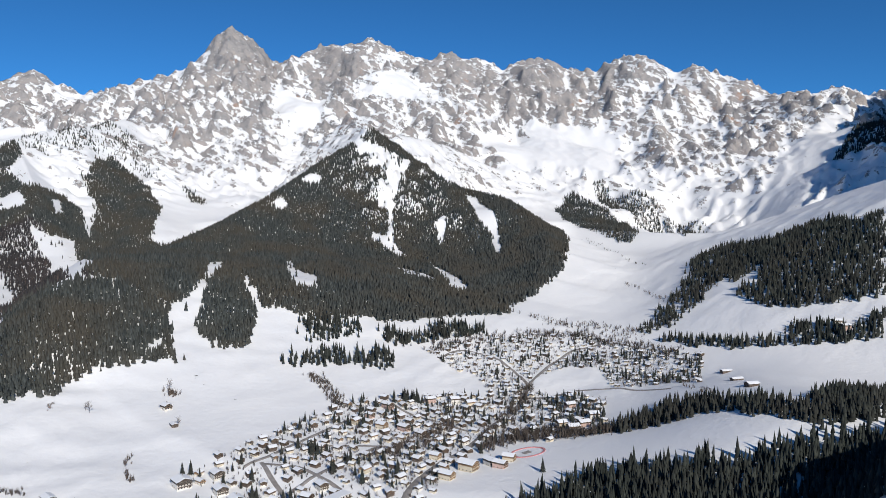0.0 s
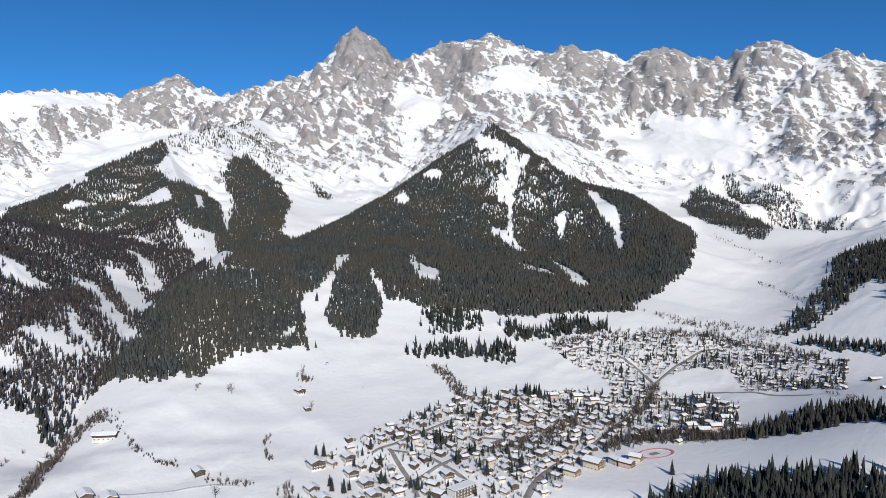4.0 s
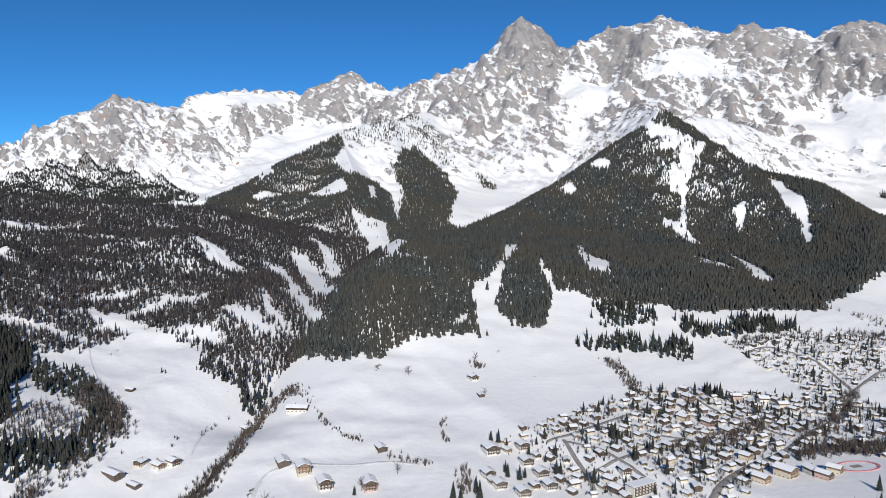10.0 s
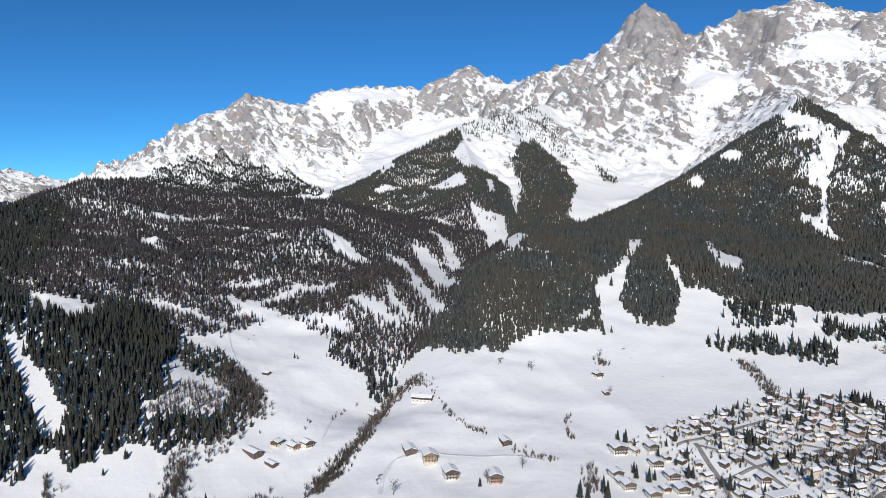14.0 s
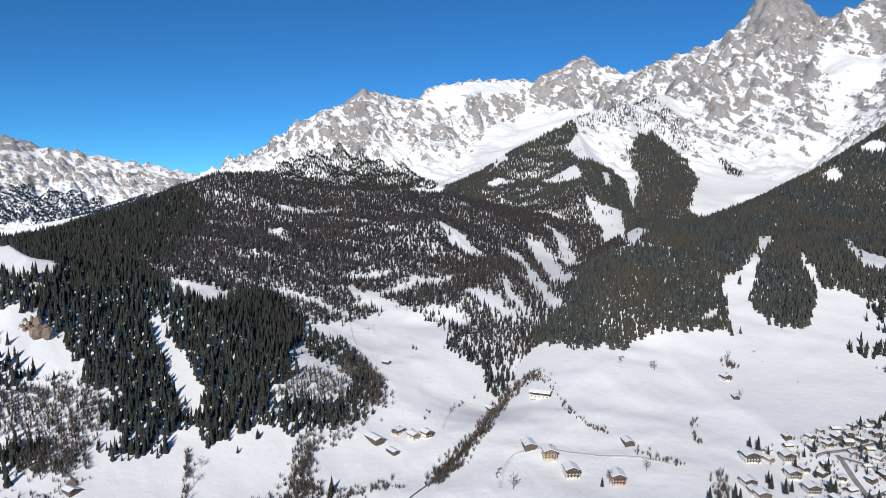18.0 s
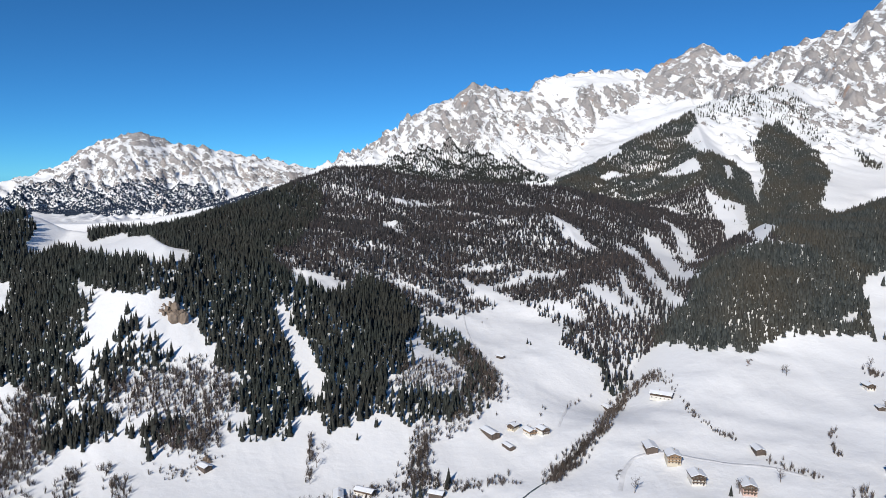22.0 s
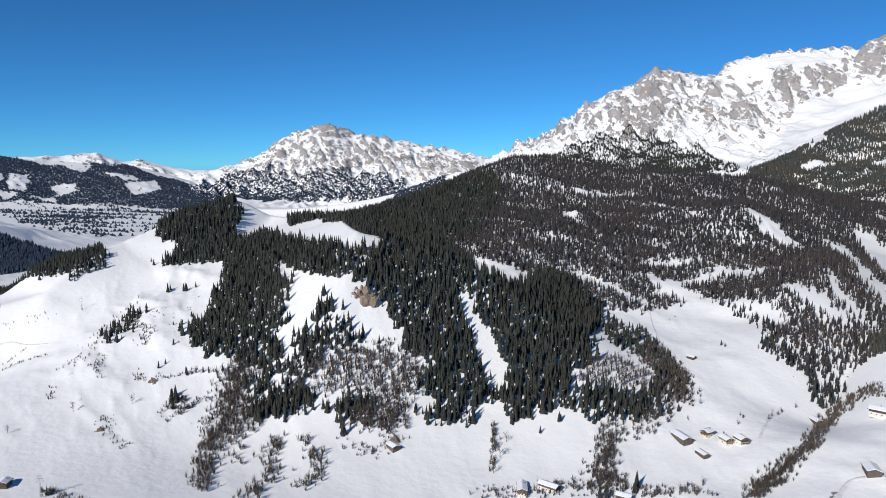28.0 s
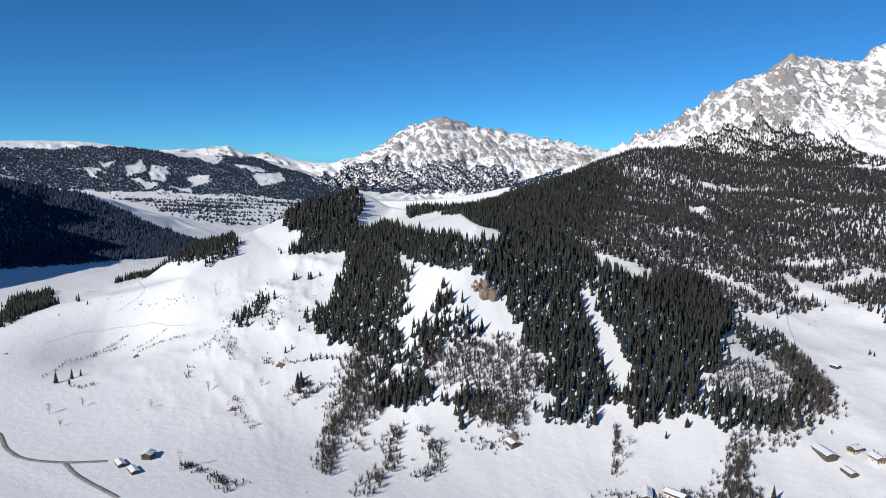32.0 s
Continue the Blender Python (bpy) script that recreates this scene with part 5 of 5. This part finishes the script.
def chalet(name, label, w, l, eave, storeys, plaster, timber, balconies=1, windows=3, sides=1, pitch=21, barn=False, group="village houses"):
    """A gabled Alpine house; its front gable looks along -y."""
    root = thing(name, label, "house" if not barn else "barn", group)
    rise_h = w / 2 * math.tan(radians(pitch))
    hw, hl = w / 2, l / 2
    storey = eave / storeys
    # lower walls
    bm = bmesh.new()
    split = eave if barn or storeys == 1 else eave - storey * 0.9
    if barn:
        prism(bm, [(-hw, -2.5), (hw, -2.5), (hw, eave), (0, eave + rise_h), (-hw, eave)], -hl, hl)
        part("wall", bm, timber, root)
        for k in range(5):
            bm = bmesh.new()
            x = -hw + w * (k + 0.5) / 5
            box(bm, x - w / 14, -hl - 0.07, -0.5, x + w / 14, -hl - 0.003, eave + rise_h * (1 - abs(x) / hw) * 0.8)
            part("board", bm, timber, root)
    else:
        box(bm, -hw, -hl, -2.5, hw, hl, split)
        part("wall", bm, plaster, root)
        bm = bmesh.new()
        prism(bm, [(-hw - 0.06, split), (hw + 0.06, split), (hw + 0.06, eave), (0, eave + rise_h), (-hw - 0.06, eave)], -hl - 0.06, hl + 0.06)
        part("upper_wall", bm, timber, root, "timber-clad upper storey and gable")
    # roof with its snow
    over, front = 1.1, 1.3
    slope = math.tan(radians(pitch))
    ex = hw + over
    ez = eave - over * slope
    top = eave + rise_h
    bm = bmesh.new()
    prism(bm, [(-ex, ez), (0, top + 0.02), (ex, ez), (ex, ez + 0.28), (0, top + 0.3), (-ex, ez + 0.28)], -hl - front, hl + front)
    part("roof", bm, ROOFING, root)
    bm = bmesh.new()
    s = 0.25
    prism(bm, [(-ex + s, ez + 0.30 + s * slope), (0, top + 0.31), (ex - s, ez + 0.30 + s * slope), (ex - s - 0.1, ez + 0.75 + s * slope), (0.5, top + 0.72), (-0.5, top + 0.72), (-ex + s + 0.1, ez + 0.75 + s * slope)], -hl - front + s, hl + front - s)
    part("roof_snow", bm, ROOF_SNOW, root, "thick snow lying on the roof")
    if not barn:
        cx, cy = w * 0.14, l * 0.12
        bm = bmesh.new()
        box(bm, cx - 0.45, cy - 0.45, top - 1.0, cx + 0.45, cy + 0.45, top + 1.5)
        box(bm, cx - 0.55, cy - 0.55, top + 1.5, cx + 0.55, cy + 0.55, top + 1.72)
        part("chimney", bm, STONE, root)
        for k in range(balconies):
            z = storey * (k + 1)
            bm = bmesh.new()
            box(bm, -hw + 0.3, -hl - 1.35, z - 0.12, hw - 0.3, -hl - 0.07, z)
            box(bm, -hw + 0.3, -hl - 1.38, z + 0.001, hw - 0.3, -hl - 1.30, z + 1.0)
            box(bm, -hw + 0.3, -hl - 1.29, z + 0.85, -hw + 0.4, -hl - 0.07, z + 1.0)
            box(bm, hw - 0.4, -hl - 1.29, z + 0.85, hw - 0.3, -hl - 0.07, z + 1.0)
            part("balcony", bm, timber, root)
        for k in range(storeys):
            for i in range(windows):
                x = -hw + w * (i + 0.5) / windows
                window_part(root, x, -hl - 0.06, storey * k + 0.85, 1.5, 1.45, "s")
            for i in range(sides):
                y = -hl + l * (i + 0.5) / sides
                window_part(root, hw + 0.06, y, storey * k + 0.9, 1.3, 1.3, "e")
                if k == 0:
                    window_part(root, -hw - 0.06, y, storey * k + 0.9, 1.3, 1.3, "w")
        bm = bmesh.new()
        box(bm, -0.6, -0.12, 0, 0.6, 0, 2.1)
        part("door", bm, OLD_TIMBER, root).location = (w * 0.32, -hl - 0.06, -0.2)
    else:
        bm = bmesh.new()
        box(bm, -1.6, -0.16, -0.3, 1.6, -0.075, 3.0)
        part("barn_door", bm, OLD_TIMBER, root).location = (0, -hl, 0)
    return root


def flat_block(name, label, w, l, storeys, plaster):
    """A long hotel block with a shallow, snow-covered roof and rows of balconies."""
    root = thing(name, label, "hotel", "hotel blocks")
    h = storeys * 2.8
    hw, hl = w / 2, l / 2
    bm = bmesh.new()
    box(bm, -hw, -hl, -2.5, hw, hl, h)
    part("wall", bm, plaster, root)
    bm = bmesh.new()
    box(bm, -hw - 0.6, -hl - 0.6, h, hw + 0.6, hl + 0.6, h + 0.3)
    part("roof", bm, ROOFING, root)
    bm = bmesh.new()
    box(bm, -hw - 0.4, -hl - 0.4, h + 0.303, hw + 0.4, hl + 0.4, h + 0.8)
    part("roof_snow", bm, ROOF_SNOW, root, "thick snow lying on the roof")
    for k in range(storeys):
        for i in range(7):
            y = -hl + l * (i + 0.5) / 7
            window_part(root, hw, y, 2.8 * k + 0.8, 1.8, 1.6, "e")
        bm = bmesh.new()
        box(bm, hw, -hl + 0.5, 2.8 * k + 0.3, hw + 1.1, hl - 0.5, 2.8 * k + 0.42)
        box(bm, hw + 1.02, -hl + 0.5, 2.8 * k + 0.421, hw + 1.1, hl - 0.5, 2.8 * k + 1.25)
        part("balcony", bm, TIMBER, root)
    return root


HOUSES = {
    "chalet": [chalet("chalet", "white plastered chalet with a brown timber upper storey", 9.5, 11, 5.2, 2, PLASTER, TIMBER),
               chalet("chalet", "cream plastered chalet with a snow-laden roof", 9, 10, 5.0, 2, CREAM, TIMBER),
               chalet("chalet", "white chalet with honey-coloured timber gable", 8.5, 11.5, 5.2, 2, PLASTER, PALE_TIMBER),
               chalet("chalet", "dark timber chalet with a snow-laden roof", 9, 10, 5.0, 2, OLD_TIMBER, TIMBER)],
    "cottage": [chalet("cottage", "small white cottage with a timber gable under snow", 9, 10, 4.9, 2, PLASTER, TIMBER, 1, 2, 0),
                chalet("cottage", "small dark timber cottage under snow", 8.5, 10, 4.7, 2, OLD_TIMBER, TIMBER, 1, 2, 0),
                chalet("cottage", "small cream cottage with a snow-covered roof", 9, 11, 4.9, 2, CREAM, OLD_TIMBER, 1, 2, 0)],
    "chalet_large": [chalet("guest_house", "large white guest house with timber balconies", 13, 15, 8.0, 3, PLASTER, TIMBER, 2, 4, 3),
                     chalet("guest_house", "large rose plastered guest house with timber gable", 12, 17, 7.8, 3, ROSE, TIMBER, 2, 4, 3),
                     chalet("guest_house", "large chalet of honey-coloured timber", 13, 15, 7.8, 3, CREAM, PALE_TIMBER, 2, 4, 3)],
    "apartment_house": [chalet("apartment_house", "pale apartment house with rows of balconies and snowy roof", 14.5, 15, 7.8, 3, PLASTER, OLD_TIMBER, 2, 5, 3, 20, group="apartment houses")],
    "farmhouse": [chalet("farmhouse", "long white farmhouse with snow on its roof", 11, 24, 6.0, 2, PLASTER, TIMBER, 1, 3, 5, group="farm buildings")],
    "barn": [chalet("hay_barn", "weathered timber barn with a snow-covered roof", 11, 17, 4.6, 1, PLASTER, OLD_TIMBER, 0, 0, 0, 19, True, "barns")],
    "long_barn": [chalet("cattle_barn", "long weathered timber barn under thick snow", 13, 28, 4.8, 1, PLASTER, OLD_TIMBER, 0, 0, 0, 18, True, "farm buildings")],
    "hotel": [chalet("hotel", "broad hotel of honey-coloured timber at the village edge", 13.5, 17, 8.2, 3, CREAM, PALE_TIMBER, 2, 5, 4, group="hotels")],
    "long_block": [flat_block("hotel_block", "long white hotel block with a flat snowy roof", 11, 27, 3, PLASTER)],
}
COUNT = {k: 0 for k in HOUSES}
PLOTS = []


def put_house(kind, x, y, turn, scale=1.0):
    shapes = HOUSES[kind]
    z = float(on_ground(x, y))
    root = settle(shapes[COUNT[kind] % len(shapes)], pose(x, y, z + 0.1, 0, 0, turn) @ Matrix.Scale(scale, 4))
    COUNT[kind] += 1
    PLOTS.append((x, y, (11 if kind in ("chalet", "barn", "cottage") else 16) * scale))
    return root


for kind, x, y, turn in SITES:
    put_house(kind, x, y, turn, 0.6 if kind == "barn" and (abs(x - 184) < 14 or abs(x + 142) < 14) else 0.78 if kind in ("chalet_large", "hotel", "apartment_house") else 0.66 if kind == "long_barn" else 0.8)


ROAD_POINTS = np.concatenate([np.stack([np.interp(np.linspace(0, len(line) - 1, 60), np.arange(len(line)), np.array(line, float)[:, k]) for k in (0, 1)], 1) for _, line in TRACKS.values()])


def road_near(x, y, gap):
    return np.hypot(ROAD_POINTS[:, 0] - x, ROAD_POINTS[:, 1] - y).min() < gap + 1.8


place_rng = random.Random(5)
for quarter, (want, gap) in {"old_village": (250, 10.8), "centre": (26, 15), "south_east": (14, 15), "upper_village": (125, 11.5), "east_village": (90, 13)}.items():
    poly = np.array(QUARTERS[quarter], float)
    lo, hi = poly.min(0), poly.max(0)
    made = 0
    for attempt in range(6000):
        if made >= want:
            break
        x, y = place_rng.uniform(lo[0], hi[0]), place_rng.uniform(lo[1], hi[1])
        big = place_rng.random() < 0.12
        size = 11 if big else 7
        if not inside(QUARTERS[quarter], np.array([x]), np.array([y]))[0] or road_near(x, y, size * 0.55):
            continue
        if any((x - a) ** 2 + (y - b) ** 2 < (max(gap, (size + r) * 0.68)) ** 2 for a, b, r in PLOTS):
            continue
        turn = place_rng.choice((-8, 12, 12, 20, 95, 105)) + place_rng.gauss(0, 6)
        far_off = quarter in ("upper_village", "east_village")
        put_house("cottage" if far_off or (not big and place_rng.random() < 0.5) else "chalet_large" if big else "chalet", x, y, turn, place_rng.uniform(0.6, 0.84) * (0.78 if far_off and not big else 1.0))
        made += 1
# garden spruces and bushes between the houses
garden = []
for quarter, want in {"old_village": 60, "upper_village": 12, "east_village": 12, "centre": 15, "south_east": 8}.items():
    poly = np.array(QUARTERS[quarter], float)
    lo, hi = poly.min(0), poly.max(0)
    made = 0
    for attempt in range(4000):
        if made >= want:
            break
        x, y = place_rng.uniform(lo[0], hi[0]), place_rng.uniform(lo[1], hi[1])
        if inside(QUARTERS[quarter], np.array([x]), np.array([y]))[0] and all((x - a) ** 2 + (y - b) ** 2 > (r * 0.62) ** 2 for a, b, r in PLOTS) and not road_near(x, y, 2):
            garden.append((x, y))
            made += 1

# ---- roads, tracks and the brook ----
ROAD = plain("wet_road", (0.27, 0.25, 0.235), 0.7, 0.35, 0.15)
TRACK = plain("packed_snow_track", (0.72, 0.72, 0.73), 0.8, 0.15, 0.2)
WATER = plain("icy_brook", (0.10, 0.12, 0.13), 0.25, 0.4, 0.3)


def ribbon(name, label, line, width, material, lift=0.25):
    """A strip laid on the ground along a rounded line, with a raised bed and sloped sides."""
    pts = np.array(line, float)
    step = np.hypot(*np.diff(pts, axis=0).T)
    s = np.concatenate([[0], np.cumsum(step)])
    u = np.linspace(0, s[-1], max(8, int(s[-1] / 4)))
    c = np.stack([np.interp(u, s, pts[:, 0]), np.interp(u, s, pts[:, 1])], 1)
    for _ in range(4):
        c[1:-1] = (c[:-2] + 2 * c[1:-1] + c[2:]) / 4
    t = np.gradient(c, axis=0)
    t /= np.hypot(*t.T)[:, None]
    nrm = np.stack([-t[:, 1], t[:, 0]], 1)
    rows = []
    for off, dz in ((-0.75, -0.6), (-0.5, lift), (0.0, lift + 0.03), (0.5, lift), (0.75, -0.6)):
        p = c + nrm * off * width
        rows.append(np.column_stack([p, on_ground(p[:, 0], p[:, 1]) + dz]))
    v = np.stack(rows, 1).reshape(-1, 3)
    n = len(c)
    i, j = np.meshgrid(np.arange(n - 1), np.arange(4), indexing="ij")
    f = np.stack([i * 5 + j, i * 5 + j + 1, (i + 1) * 5 + j + 1, (i + 1) * 5 + j], -1).reshape(-1, 4)[:, ::-1]
    return tagged(new(name, mesh_from(name, v, f, material)), label, "road" if "road" in name or "lane" in name else "track", kind="structure")


for name, (width, line) in TRACKS.items():
    hard = name in ("village_road", "west_road", "west_fork", "east_road") or "lane" in name
    ribbon("road" if hard else "track", "cleared asphalt road between snow banks" if hard else "trodden track across the snow", line, width, ROAD if hard else TRACK, 0.3 if hard else 0.15)
ribbon("brook", "narrow dark brook between snowy banks", [(-15, 718), (-29, 685), (-38, 645), (-45, 611), (-57, 586), (-70, 565), (-84, 540), (-100, 515)], 1.3, WATER, 0.15)
for x, y in garden:
    plant_scale = place_rng.uniform(0.6, 1.05)
    put_garden(x, y, plant_scale)

# leafless garden trees between the houses
for quarter in QUARTERS.values():
    gx, gy = scatter(quarter, 5.6)
    free = np.array([all((a - c) ** 2 + (b - d) ** 2 > (r * 0.6) ** 2 for c, d, r in PLOTS) and not road_near(a, b, 1.0) for a, b in zip(gx, gy)])
    scrub("garden_scrub", "leafless garden trees and hedges between snowy houses", gx[free], gy[free], 5.5, 14)


# the many small spruces of the farther quarters
for quarter, gap in (("upper_village", 8.5), ("east_village", 7.0), ("old_village", 10.0), ("centre", 10.0), ("south_east", 8.0)):
    gx, gy = scatter(QUARTERS[quarter], gap)
    keep = fbm(gx, gy, 45, 2, 61) > -0.05
    gx, gy = gx[keep], gy[keep]
    free = np.array([all((a - c) ** 2 + (b - d) ** 2 > (r * 0.6) ** 2 for c, d, r in PLOTS) and not road_near(a, b, 1.5) for a, b in zip(gx, gy)])
    gx, gy = gx[free], gy[free]
    h = rng.uniform(4.5, 11, len(gx))
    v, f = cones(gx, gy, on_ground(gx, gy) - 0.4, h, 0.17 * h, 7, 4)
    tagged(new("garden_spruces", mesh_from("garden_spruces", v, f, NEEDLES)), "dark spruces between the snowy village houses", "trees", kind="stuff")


# ---- rock outcrops, masts and small things ----
OUTCROP = plain("brown_rock", (0.22, 0.17, 0.13), 0.9, 0.45, 0.12)
PINK = plain("red_barrier", (0.56, 0.24, 0.25), 0.7, 0.2, 0.5)
STEEL = plain("galvanised_steel", (0.30, 0.31, 0.32), 0.5, 0.15, 1.0, 0.6)


def rock_outcrop(x, y, wide, tall, turn):
    """A broken rock face: stacked, shifted ledges standing out of the slope."""
    root = thing("rock_outcrop", "brown broken rock face standing out of a snowy slope", "rock", "rock outcrops")
    for k in range(26):
        bm = bmesh.new()
        n = 7
        row = k % 3
        px = rnd.uniform(-0.5, 0.5) * wide * (1 - 0.2 * row)
        py = (0.14 * row - 0.1 + rnd.uniform(-0.04, 0.04)) * wide
        high = tall * (0.3 + 0.3 * row) * rnd.uniform(0.6, 1.15) * (1 - 0.6 * abs(px / wide))
        r = wide * rnd.uniform(0.05, 0.14)
        rings = []
        for z, s in ((-tall * 0.5, 1.25), (high * 0.45, 1.0), (high * 0.85, 0.85), (high, 0.45)):
            rings.append([bm.verts.new((px + r * s * math.cos(6.283 * i / n) * rnd.uniform(0.7, 1.2), py + r * s * math.sin(6.283 * i / n) * rnd.uniform(0.7, 1.2), z + rnd.uniform(-0.1, 0.1) * tall)) for i in range(n)])
        for a, b in zip(rings[:-1], rings[1:]):
            for i in range(n):
                bm.faces.new((a[i], a[(i + 1) % n], b[(i + 1) % n], b[i]))
        bm.faces.new(rings[-1])
        part("ledge", bm, OUTCROP, root)
    root.matrix_basis = pose(x, y, float(on_ground(x, y)) - 0.15 * tall, 0, 0, turn)
    return root


def power_pole(x, y, tall, turn):
    """A steel mast with three cross-arms and hanging insulators."""
    root = thing("power_mast", "grey steel power mast on a snowy slope", "mast", "power masts")
    for sx, sy in ((-1, -1), (1, -1), (1, 1), (-1, 1)):
        bm = bmesh.new()
        spike(bm, (0.6 * sx, 0.6 * sy, -1.0), (0.12 * sx, 0.12 * sy, tall), 0.13, 0.4)
        part("leg", bm, STEEL, root)
    for k in range(5):
        bm = bmesh.new()
        h = tall * (0.12 + 0.17 * k)
        w = 0.6 - 0.5 * h / tall
        box(bm, -w, -w, h, w, w, h + 0.14)
        part("brace", bm, STEEL, root)
    for k, reach in ((0.74, 2.6), (0.85, 2.2), (0.96, 1.6)):
        bm = bmesh.new()
        box(bm, -reach, -0.12, tall * k, reach, 0.12, tall * k + 0.22)
        part("cross_arm", bm, STEEL, root)
        for s in (-1, 1):
            bm = bmesh.new()
            box(bm, s * reach * 0.92 - 0.1, -0.1, tall * k - 0.9, s * reach * 0.92 + 0.1, 0.1, tall * k - 0.003)
            part("insulator", bm, STONE, root)
    root.matrix_basis = pose(x, y, float(on_ground(x, y)), 0, 0, turn)
    return root


for x, y, wide, tall, turn in ROCKS:
    rock_outcrop(x, y, wide, tall, turn)
for x, y, tall, turn in MASTS:
    power_pole(x, y, tall, turn)


def ice_ring(x, y, radius):
    root = thing("ice_ring", "oval ice track edged by a red barrier on snow", "ice track")
    bm = bmesh.new()
    n = 40
    z0 = float(on_ground(x, y))
    loops = []
    for r, lift in ((radius - 0.8, -0.5), (radius - 0.8, 0.6), (radius + 0.8, 0.6), (radius + 0.8, -0.5)):
        row = []
        for i in range(n):
            a = 6.283185 * i / n
            px, py = r * 1.25 * math.cos(a), r * 0.95 * math.sin(a)
            row.append(bm.verts.new((px, py, float(on_ground(x + px, y + py)) - z0 + lift)))
        loops.append(row)
    for a, b in zip(loops[:-1], loops[1:]):
        for i in range(n):
            bm.faces.new((a[i], a[(i + 1) % n], b[(i + 1) % n], b[i]))
    part("barrier", bm, PINK, root, "faded red barrier")
    # a plain low block, added for a dark spot of unknown kind
    bm = bmesh.new()
    box(bm, -5, -2.5, -0.4, 3, 2.5, 0.5)
    part("mat", bm, ROAD, root, "low dark block inside the ring")
    root.matrix_basis = pose(x, y, z0)


ice_ring(*RING, 12.5)
